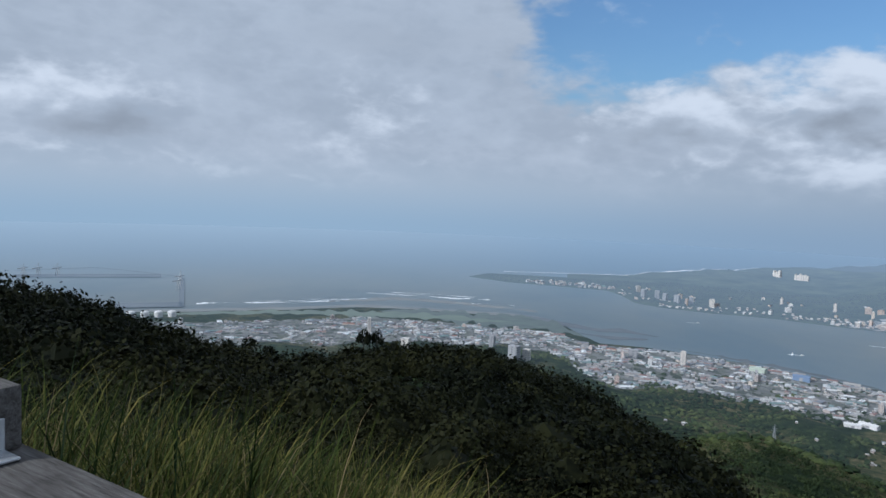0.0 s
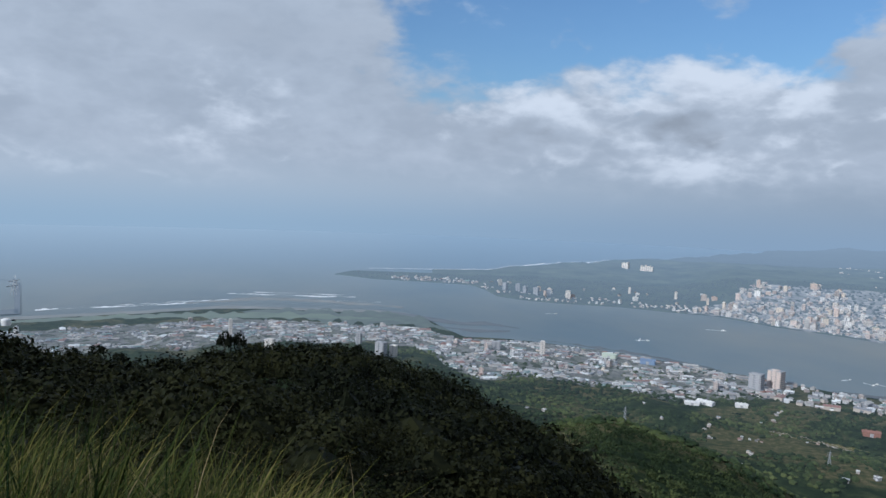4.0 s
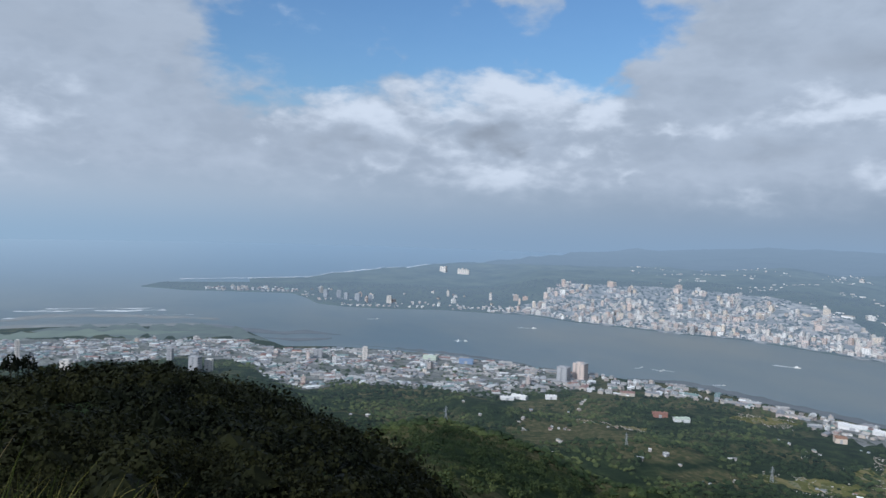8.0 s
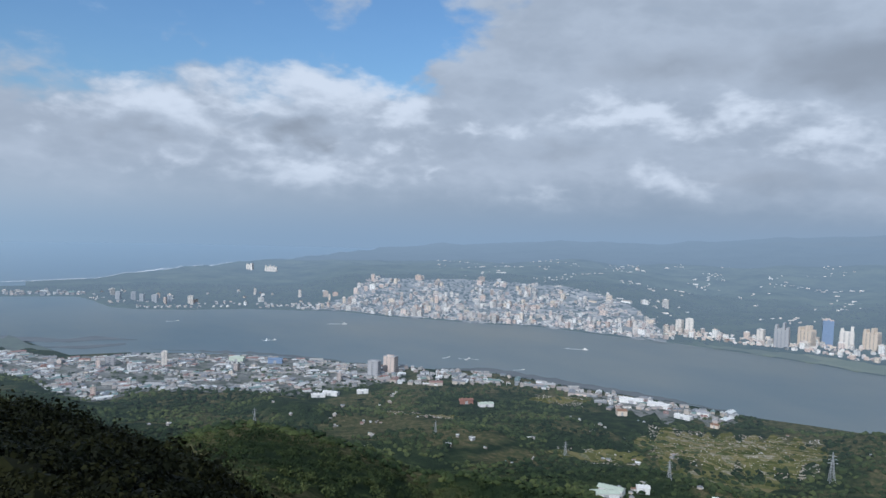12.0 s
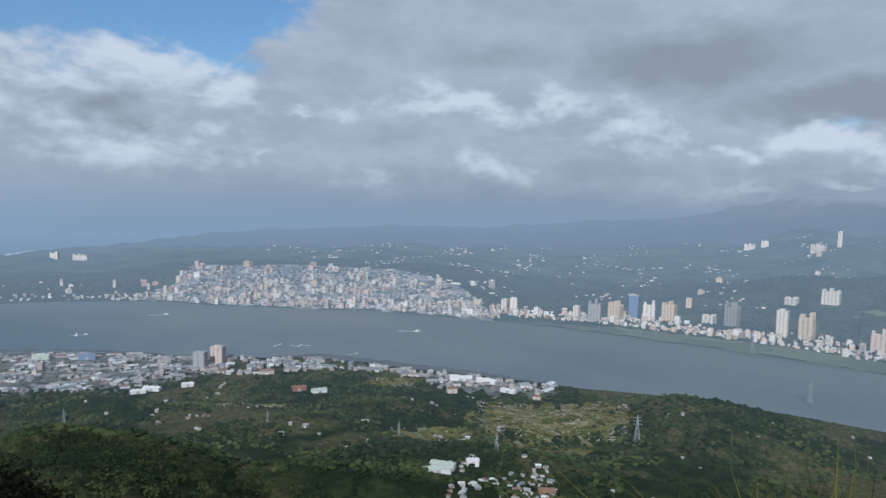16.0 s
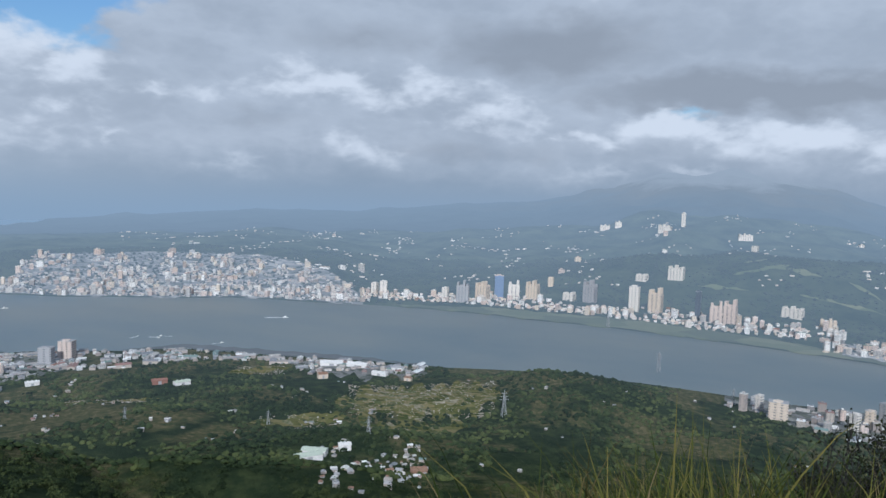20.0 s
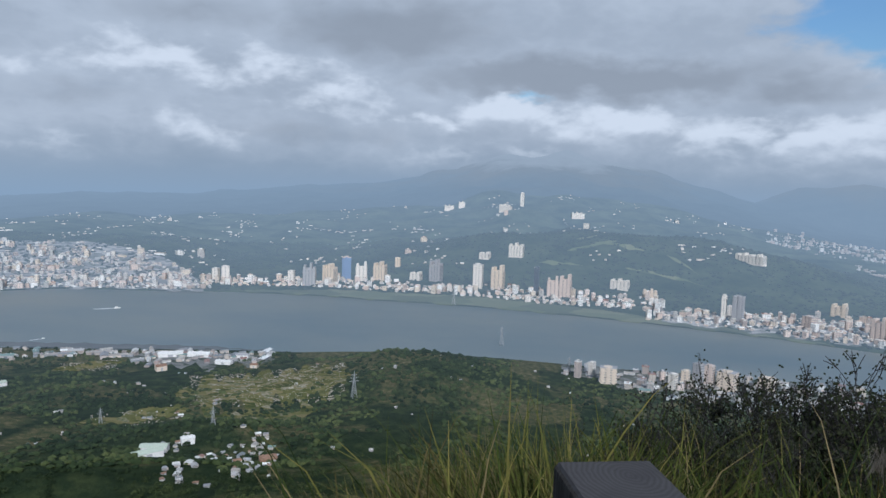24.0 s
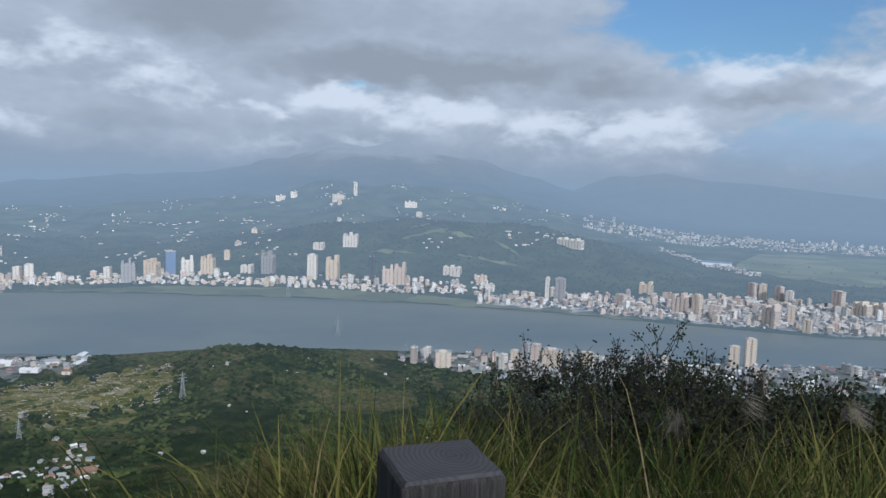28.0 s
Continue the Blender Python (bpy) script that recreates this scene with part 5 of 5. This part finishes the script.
# the harbour: breakwaters, quays, tanks and cranes
for name, a0, a1, d0, d1, wide, label in (("breakwater", -31, -26, 2190, 2245, 8, "long grey stone breakwater of the harbour"), ("breakwater", -26, -20, 2245, 2010, 8, "long grey stone breakwater of the harbour"),
                                          ("quay", -31, -21.5, 2030, 2000, 70, "flat grey harbour quay"), ("quay", -20.25, -19.75, 1520, 1500, 480, "flat grey harbour quay reaching seawards"), ("quay", -27, -20, 1505, 1505, 60, "flat grey harbour quay")):
    strip(name, (a0, a1), [(a0, d0), (a1, d1)], [(a0, d0 + wide), (a1, d1 + wide)], M_QUAY, label, name, up=1.6, rows=10)


def tank(az, d, r):
    thing = tagged(new("storage_tank"), "white domed storage tank at the harbour", "tank", "harbour tanks")
    thing.matrix_world = bearing(az, d, 0, 1.0, 0)
    bm = bmesh.new()
    bmesh.ops.create_cone(bm, cap_ends=True, segments=20, radius1=r, radius2=r, depth=r * 1.3, matrix=Matrix.Translation((0, 0, r * 0.5)))
    part("shell", bm, M_WHITE, thing)
    bm = bmesh.new()
    bmesh.ops.create_uvsphere(bm, u_segments=20, v_segments=8, radius=r, matrix=Matrix.Translation((0, 0, r * 1.15)) @ Matrix.Diagonal((1, 1, 0.45, 1)))
    part("dome", bm, M_WHITE, thing)


for k in range(4):
    tank(-23.6 + 0.95 * k, 1392, 7.5)


def crane(az, d):
    thing = tagged(new("harbour_crane"), "tall grey container crane on the quay", "crane", "harbour cranes")
    thing.matrix_world = bearing(az, d, 60, 1.0, 1.0)
    for x in (-5, 5):
        bm = bmesh.new()
        bar(bm, (x, -4, 0), (x, 0, 22), 0.6)
        bar(bm, (x, 4, 0), (x, 0, 22), 0.6)
        part("leg", bm, M_STEEL, thing)
    bm = bmesh.new()
    block(bm, -26, 16, -0.9, 0.9, 21, 23)
    part("boom", bm, M_STEEL, thing)
    bm = bmesh.new()
    bar(bm, (0, 0, 23), (2, 0, 34), 0.5)
    bar(bm, (2, 0, 34), (-22, 0, 23), 0.3)
    part("mast", bm, M_STEEL, thing)


for az, d in ((-30.5, 2050), (-29.6, 2050), (-28.4, 2045), (-20.3, 1760), (-20.2, 1850)):
    crane(az, d)

# ---- woods on the slopes ----
rng = np.random.RandomState(21)
crowns = [full_crown(rng, 125, 0.12) for k in range(9)]
scrub = [full_crown(rng, 170, 0.10) for k in range(6)]
a, d = scatter(rng, 2900, (-38, 33), (30, 205), lambda a, d: d < along(CREST_AT, a) + 10)
keep = rng.uniform(size=len(d)) < np.clip(0.55 + d / 160, 0, 1)
a, d = a[keep], d[keep]
size = rng.uniform(1.3, 3.1, len(d)) * rng.choice((1.0, 1.0, 1.3), len(d)) * np.clip(0.5 + d / 160, 0.5, 1.0)
a2, d2 = scatter(rng, 1500, (-38, 36), (13, 110), lambda a, d: d > 13)
a3, d3 = scatter(rng, 1500, (-36, 40), (5.8, 38), lambda a, d: d > 5.8)
rows = np.concatenate([rows_at(a, d, size), rows_at(a2, d2, rng.uniform(0.9, 1.7, len(d2))), rows_at(a3, d3, rng.uniform(0.5, 0.8, len(d3)) * (0.75 + d3 / 60))])
close = np.hypot(rows[:, 0], rows[:, 1]) < 42
tagged(place_all("ridge_scrub", scrub, None, rows[close], M_SHADED_RIDGE, rng), "low evergreen scrub below the grassy summit, darkened for cloud shade", "scrub", kind="stuff")
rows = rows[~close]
tagged(place_all("ridge_woods", crowns, None, rows, M_SHADED_RIDGE, rng), "dense evergreen woods on the near ridge, darkened for cloud shade", "woods", kind="stuff")


def tree_cover(a, d):
    """Where woods grow on the lower slopes: not on plots, not in the towns."""
    x, y = d * np.sin(np.radians(a)), d * np.cos(np.radians(a))
    open_land = waves(x, y, 240.0, 31) + 0.6 * waves(x, y, 90.0, 32)
    town = smooth(0, 60, d - (along(NEAR_BANK, a) - along(TOWN_DEPTH, a)))
    dark_spur = (a < 46) & (d < 560)
    return ((open_land < 0.62) | dark_spur) & (~clearing(a, d) | (waves(x, y, 30.0, 35) > 0.85)) & ((town < 0.3) | (waves(x, y, 26.0, 33) > 0.75))


domes = [lumpy_crown(rng, 1) for k in range(8)]
loose = [leafy_crown(rng, 64, 0.24) for k in range(8)]
far_domes = [lumpy_crown(rng, 1) for k in range(8)]
a, d = scatter(rng, 30000, (2, 128), (215, 1120), lambda a, d: (d < along(NEAR_BANK, a) - 8) & tree_cover(a, d))
size = rng.uniform(1.6, 3.6, len(d))
near = d < 470
tagged(place_all("slope_woods", loose, None, rows_at(a[near], d[near], size[near]), M_WOOD, rng), "mixed dark green woods on the upper slopes", "woods", kind="stuff")
tagged(place_all("hillside_woods", domes, None, rows_at(a[~near], d[~near], size[~near]), M_WOOD, rng), "mixed green woods covering the lower slopes", "woods", kind="stuff")
a, d = scatter(rng, 15000, (4, 124), (1260, 2300), lambda a, d: (d > along(FAR_BANK, a) + along([(40, 12), (59, 14), (64, 44), (70, 90), (80, 100), (88, 85), (96, 50), (106, 14)], a)) & (d < along(OUTER_COAST, a) - 30) & (waves(d * np.sin(np.radians(a)), d * np.cos(np.radians(a)), 200.0, 41) > -0.75) & ((d < along([(107, 2300), (112, 2150), (114, 1980), (124, 1930)], a)) | (waves(a * 30, d * 1.0, 50.0, 42) > 1.1)))
size = rng.uniform(2.5, 5.0, len(d))
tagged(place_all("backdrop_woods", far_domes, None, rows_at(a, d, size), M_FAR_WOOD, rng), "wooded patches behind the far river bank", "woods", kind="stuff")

# ---- trees that stand out on the ridge ----
def limb(bm, path, r0, r1, sides=5):
    """A tapered round limb along a path."""
    rings = []
    for i, p in enumerate(path):
        nxt = path[min(i + 1, len(path) - 1)] - path[max(i - 1, 0)]
        u = nxt.orthogonal().normalized()
        v = nxt.normalized().cross(u)
        r = r0 + (r1 - r0) * i / (len(path) - 1)
        rings.append([bm.verts.new(p + (u * math.cos(2 * math.pi * k / sides) + v * math.sin(2 * math.pi * k / sides)) * r) for k in range(sides)])
    for a, b in zip(rings, rings[1:]):
        for k in range(sides):
            bm.faces.new((a[k], a[(k + 1) % sides], b[(k + 1) % sides], b[k]))
    bm.faces.new(rings[-1])


def ridge_tree(az, d, tall, wide, rng):
    thing = tagged(new("tree"), "evergreen tree standing out on the ridge, darkened for cloud shade", "tree", "ridge trees")
    thing.matrix_world = bearing(az, d)
    bm = bmesh.new()
    limb(bm, [Vector((0, 0, -0.6)), Vector((0.1, 0, tall * 0.3)), Vector((0.05, 0.1, tall * 0.6)), Vector((0, 0.1, tall * 0.9))], 0.16, 0.04)
    for k in range(6):
        a = k * 1.05 + rng.uniform(-0.3, 0.3)
        z = tall * rng.uniform(0.35, 0.6)
        limb(bm, [Vector((0.05, 0.05, z)), Vector((math.cos(a) * wide * 0.4, math.sin(a) * wide * 0.4, z + tall * 0.14)), Vector((math.cos(a) * wide * 0.75, math.sin(a) * wide * 0.75, z + tall * 0.25))], 0.07, 0.02)
    part("trunk", bm, M_BARK, thing)
    v, f = leafy_crown(rng, 420, 0.17)
    v = v * np.array([wide, wide, tall * 0.55]) + np.array([0, 0, tall * 0.38])
    crown = new("crown", mesh_from("crown", v, f, M_SHADED_RIDGE))
    crown.parent = thing


M_BARK = make_plain("bark", (0.055, 0.045, 0.036), 0.9, scale=8.0)
rng = np.random.RandomState(41)
for az, off, tall, wide in ((-6.1, 0, 7.2, 2.3), (-5.0, -1, 6.4, 2.0), (-3.6, 2, 5.0, 1.7), (-13.5, 0, 4.8, 1.8), (-15.0, -1, 5.4, 1.9), (-16.6, -2, 3.8, 1.5), (-25.0, 0, 3.6, 1.0), (-24.4, -2, 3.2, 0.9), (-9.8, 1, 3.4, 1.3),
                            (4.2, -2, 4.0, 1.6), (7.0, 0, 3.4, 1.3), (10.4, -2, 3.8, 1.4), (11.3, 0, 3.2, 1.2), (-30.6, 0, 3.2, 1.3), (17.6, -2, 2.8, 1.1)):
    ridge_tree(az, float(along(CREST_AT, az)) + off, tall, wide, rng)

# ---- the railing at the viewpoint ----
def bevelled(bm, width, segments=2):
    bmesh.ops.bevel(bm, geom=bm.edges[:], offset=width, segments=segments, affect="EDGES", profile=0.6)


def post(name, label, size, depth, tall, m):
    thing = tagged(new(name), label, "post")
    thing.matrix_world = m
    bm = bmesh.new()
    block(bm, -size / 2, size / 2, -depth / 2, depth / 2, -tall, 0)
    bevelled(bm, 0.009, 3)
    shaft = part("shaft", bm, M_DARK_TIMBER, thing)
    shaft.data.transform(Matrix.Rotation(radians(90), 4, "Y"))
    shaft.rotation_euler = (0, radians(-90), 0)
    bm = bmesh.new()
    block(bm, -size / 2 + 0.004, size / 2 - 0.004, -depth / 2 + 0.004, depth / 2 - 0.004, -0.002, 0.004, 0.003)
    part("end_grain", bm, M_END, thing, "dark sawn end with growth rings")
    return thing


RAIL = Matrix.Translation((-0.510, 1.006, 239.59)) @ pose(0, 0, 0, 0, 0, -33.2)
railing = tagged(new("railing"), "weathered grey timber railing with a steel bracket", "railing")
railing.matrix_world = RAIL
bm = bmesh.new()
block(bm, -1.3, 1.15, -0.235, 0.0, -0.045, 0.0)
bevelled(bm, 0.005)
for v in bm.verts:
    v.co.y += 0.004 * noise.noise(Vector((v.co.x * 6, 0, v.co.z * 9)))
part("rail_cap", bm, M_TIMBER, railing, "broad grey plank with a frayed edge")
bm = bmesh.new()
block(bm, -0.258, -0.138, -0.132, -0.012, 0.0, 0.1)
bevelled(bm, 0.006)
stub = part("post_top", bm, M_TIMBER, railing, "squared post end above the plank")
bm = bmesh.new()
block(bm, -0.137, -0.132, -0.125, -0.04, 0.002, 0.055)
block(bm, -0.132, -0.085, -0.125, -0.04, 0.002, 0.007)
bevelled(bm, 0.0015, 1)
bracket = part("bracket", bm, M_BRACKET, railing, "bright galvanised angle bracket")
for x, y, z, turn in ((-0.131, -0.105, 0.033, 90), (-0.131, -0.06, 0.033, 90), (-0.106, -0.105, 0.008, 0), (-0.106, -0.06, 0.008, 0)):
    bm = bmesh.new()
    bmesh.ops.create_cone(bm, cap_ends=True, segments=10, radius1=0.006, radius2=0.004, depth=0.004, matrix=Matrix.Translation((x, y, z)) @ pose(0, 0, 0, 0, turn, 0))
    part("screw", bm, M_GREY, bracket)
for x in (-1.1, -0.2, 0.95):
    bm = bmesh.new()
    block(bm, x - 0.06, x + 0.06, -0.175, -0.055, -1.5, -0.046)
    bevelled(bm, 0.006)
    part("post", bm, M_TIMBER, railing)
post("timber_post", "square weathered timber post with a dark sawn top", 0.132, 0.145, 1.5, Matrix.Translation((1.042, -0.102, 239.608)) @ pose(0, 0, 0, 0, 0, 20))

# ---- silver grass ----
def grass_tuft(rng, stalks, leaves, spread, broad=1.0):
    """A clump of stalks from one root; long leaves leave each stalk at several heights and arch over."""
    verts, faces, n = [], [], 5

    def ribbon(p, a, pitch, length, width, droop):
        side = Vector((-math.sin(a), math.cos(a), 0))
        side.rotate(Matrix.Rotation(rng.uniform(-0.9, 0.9), 3, "Z"))
        base = len(verts)
        for i in range(n):
            w = width * (1.0 - (i / (n - 1)) ** 1.8 * 0.94) * (0.7 if i == 0 else 1)
            verts.extend([p - side * w, p + side * w])
            p = p + Vector((math.cos(a) * math.cos(pitch), math.sin(a) * math.cos(pitch), math.sin(pitch))) * length / (n - 1)
            pitch -= droop * (0.06 + 0.9 * (i / n) ** 1.5)
        for i in range(n - 1):
            b = base + 2 * i
            faces.append((b, b + 1, b + 3, b + 2))

    for k in range(stalks):
        a = rng.uniform(0, 2 * math.pi)
        lean = rng.uniform(0.0, 0.32) * spread
        tall = rng.uniform(0.35, 0.72)
        root = Vector((math.cos(a), math.sin(a), 0)) * rng.uniform(0, 0.08)
        way = Vector((math.cos(a) * math.sin(lean), math.sin(a) * math.sin(lean), math.cos(lean)))
        for m in range(leaves):
            turn = a + rng.uniform(-1.5, 1.5)
            ribbon(root + way * tall * rng.uniform(0.1, 0.95), turn, math.radians(rng.uniform(48, 86)) - lean * 0.5, rng.uniform(0.35, 0.75), rng.uniform(0.002, 0.0052) * broad, rng.uniform(0.35, 1.6) * spread)
        ribbon(root, a, math.radians(88) - lean, tall * 1.1, 0.003, 0.05)
    verts = np.array([tuple(v) for v in verts])
    return verts / verts[:, 2].max(), np.array(faces)  # one metre high


M_GRASS = make_leaf("silver_grass", (0.006, 0.013, 0.003), (0.042, 0.055, 0.011), (0.165, 0.138, 0.038), rough=0.55, own_share=0.55, patch_scale=0.75)
M_STRAW = make_leaf("dry_grass", (0.020, 0.018, 0.006), (0.060, 0.050, 0.016), (0.19, 0.145, 0.072), rough=0.7, own_share=0.8, patch_scale=1.2)
rng = np.random.RandomState(63)
tufts = [grass_tuft(rng, 12, 5, 0.85) for k in range(6)] + [grass_tuft(rng, 10, 5, 1.25, 1.2) for k in range(4)]
short = [grass_tuft(rng, 9, 4, 1.7, 0.8) for k in range(5)]
# degrees below the eye to which the tallest tips reach, by bearing
GRASS_DIP = [(-70, 9.5), (-32, 10.2), (-28, 10.4), (-23, 12.0), (-19, 14.2), (-14, 14.6), (-11.6, 12.2), (-9.5, 16.4), (-4, 18.8), (0, 21.2), (3, 24.5), (12, 26), (60, 24.5), (72, 24.5), (76, 21.8), (79, 19.4), (82, 18.6),
             (86, 17.4), (88, 15.6), (90, 17.0), (96, 16.9), (104, 17.0), (110, 16.2), (118, 14.9), (123, 14.2), (142, 12)]


def outside(a, d):
    """Beyond the railing and clear of the post and the viewer."""
    x, y = d * np.sin(np.radians(a)), d * np.cos(np.radians(a))
    return ((x * 0.547 + y * 0.837 > 0.74) | (a > 62)) & (np.hypot(x - 1.04, y + 0.1) > 0.3)


def tuft_rows(a, d, low, high, rng):
    """Tufts sized so that their tips fit the camera's view, within limits."""
    ground_z = height(a, d) - 0.03
    clump = waves(d * np.sin(np.radians(a)), d * np.cos(np.radians(a)), 0.9, 91)
    dip = along(GRASS_DIP, a) + np.abs(rng.normal(size=len(a))) * np.where(a > 62, 1.9, 2.6) - 0.6 + np.clip(0.4 - clump, 0, 2) * np.where(a > 62, 0.6, 2.0)
    size = EYE - d * np.tan(np.radians(dip)) - ground_z
    keep = size > low
    rows = rows_at(a, d, np.clip(size, low, high))
    rows[:, 2] = ground_z
    return rows[keep]


fields = [((-68, -8), 520, (2.1, 6.5)), ((-8, 3), 150, (2.1, 5.0)), ((3, 14), 14, (2.0, 3.0)), ((14, 76), 26, (1.9, 2.6)), ((73, 97), 170, (1.7, 4.6)), ((95, 143), 470, (2.1, 6.0))]
rows = np.concatenate([tuft_rows(*scatter(rng, count, az, far, outside), 0.35, 1.5, rng) for az, count, far in fields])
tagged(place_all("silver_grass", tufts, None, rows, M_GRASS, rng, (0.95, 1.0)), "tall green and yellow silver grass on the summit slope", "grass", kind="stuff")
fields = [((-68, -8), 460, (2.0, 7)), ((-8, 3), 140, (2.0, 5.0)), ((73, 97), 700, (1.6, 4.0)), ((95, 143), 800, (1.9, 4.8))]
rows = np.concatenate([tuft_rows(*scatter(rng, count, az, far, outside), 0.2, 1.25, rng) for az, count, far in fields])
rows[:, 3] *= np.where(rows[:, 0] > 1.2, rng.uniform(0.55, 1.0, len(rows)), 1.0)
tagged(place_all("dry_grass", short, None, rows, M_STRAW, rng, (0.8, 1.0)), "straw-coloured dead grass between the green tufts", "grass", kind="stuff")


def plume(az, d, tall, lean):
    thing = tagged(new("grass_plume"), "pale feathery seed head of silver grass", "grass plume", "grass plumes")
    thing.matrix_world = bearing(az, d, rng.uniform(0, 360))
    tip = Vector((lean, 0, tall))
    bm = bmesh.new()
    limb(bm, [Vector((0, 0, -0.05)), Vector((lean * 0.2, 0, tall * 0.5)), tip], 0.004, 0.002, 4)
    part("stalk", bm, M_STRAW, thing)
    bm = bmesh.new()
    for k in range(46):
        start = tip + Vector((0, 0, rng.uniform(-0.03, 0.03)))
        side = Vector((rng.uniform(0.2, 1.0), rng.uniform(-0.45, 0.45), rng.uniform(0.1, 1.0))).normalized() * rng.uniform(0.05, 0.10)
        mid, end = start + side * 0.55 + Vector((0, 0, 0.012)), start + side + Vector((0.02, 0, -0.03))
        s = Vector((0, 0.0011, 0.0007))
        for p, q in ((start, mid), (mid, end)):
            bm.faces.new([bm.verts.new(c) for c in (p - s, p + s, q + s * 0.7, q - s * 0.7)])
    part("seed_head", bm, M_PLUME, thing)


M_PLUME = make_plain("plume", (0.115, 0.095, 0.070), 0.9, scale=20.0)
for az, d, dip, lean in ((110.5, 2.9, 16.8, 0.12), (117, 3.0, 15.2, 0.2), (118.2, 3.3, 15.6, 0.15), (112.6, 3.4, 16.0, 0.1), (119.5, 3.6, 15.4, 0.1)):
    plume(az, d, EYE - d * math.tan(radians(dip)) - float(height(az, d)), lean)

# ---- shrubs ----
def shrub(az, d, dip, wide, twig_leaves, leaf, label, mat, rng, depth=5, slim=0.8):
    """Crooked stems that fork into bare twigs, with small leaves near the tips."""
    thing = tagged(new("shrub"), label, "shrub", "summit shrubs")
    thing.matrix_world = bearing(az, d)
    bm, leaves, tall = bmesh.new(), [], 1.5

    def grow(p, way, length, r, level):
        path = [p]
        for k in range(3):
            way = (way + Vector(rng.normal(size=3)) * 0.16).normalized()
            p = p + way * length / 3
            path.append(p)
        limb(bm, path, r, r * 0.62, 5 if level < 2 else 3)
        if level >= 2:
            for k in range(twig_leaves if level >= depth - 2 else twig_leaves // 2):
                leaves.append(path[rng.randint(1, 4)] + Vector(rng.normal(size=3)) * 0.02)
        if level < depth:
            for k in range(3 if level < 2 else rng.randint(2, 4)):
                turn = Vector(rng.normal(size=3))
                turn.z = abs(turn.z) * 0.5
                grow(path[-1 if k < 2 else 2], (way + turn.normalized() * rng.uniform(0.5, 0.95)).normalized(), length * rng.uniform(0.62, 0.85), max(r * 0.64, 0.0038), level + 1)

    for k in range(6):
        a = k * 1.05 + rng.uniform(-0.3, 0.3)
        grow(Vector((math.cos(a) * 0.08, math.sin(a) * 0.08, -0.05)), Vector((math.cos(a) * wide, math.sin(a) * wide * 0.7, tall)).normalized(), tall * 0.34, 0.021, 0)
    fit = (EYE - d * math.tan(radians(dip)) - float(height(az, d))) / (0.95 * max(v.co.z for v in bm.verts))  # scaled so that its top fits the camera's view
    for v in bm.verts:
        v.co *= fit
        v.co.x, v.co.y = v.co.x * slim, v.co.y * slim
    leaves = [Vector((p.x * fit * slim, p.y * fit * slim, p.z * fit)) for p in leaves]
    part("stem", bm, M_TWIG, thing)
    bm = bmesh.new()
    for p in leaves:
        out = Vector(rng.normal(size=3)).normalized()
        side = out.orthogonal().normalized() * leaf * 0.42
        tip = out * leaf * rng.uniform(0.8, 1.3)
        bm.faces.new([bm.verts.new(q) for q in (p, p + tip * 0.5 - side, p + tip, p + tip * 0.5 + side)])
    part("foliage", bm, mat, thing, "small dull leaves near the tips")


M_TWIG = make_plain("twigs", (0.026, 0.022, 0.020), 0.9, scale=30.0)
M_SHRUB = make_leaf("shrub_leaves", (0.010, 0.013, 0.007), (0.024, 0.029, 0.014), (0.07, 0.065, 0.034))
rng = np.random.RandomState(12)
shrub(105.2, 4.6, 11.5, 1.5, 3, 0.020, "dark half-bare shrub with crooked twigs", M_SHRUB, rng, 6, 0.8)
shrub(101.2, 4.7, 13.7, 1.3, 3, 0.020, "dark half-bare shrub with crooked twigs", M_SHRUB, rng, 5, 0.7)
shrub(108.4, 4.8, 13.6, 1.2, 4, 0.020, "dark half-bare shrub with crooked twigs", M_SHRUB, rng, 5, 0.8)
shrub(98.4, 4.6, 15.2, 1.2, 3, 0.018, "low half-bare shrub at the edge of the thicket", M_SHRUB, rng, 5, 0.8)
for az, d, dip in ((111.0, 5.0, 13.4), (113.6, 5.3, 14.4), (115.8, 5.2, 13.8), (118.4, 5.1, 14.8), (120.6, 5.2, 13.3), (122.8, 5.0, 13.6), (126, 5.0, 13.2)):
    shrub(az, d, dip, 1.0, 5, 0.03, "leafy dark shrub on the grassy slope", M_SHRUB, rng, 4)
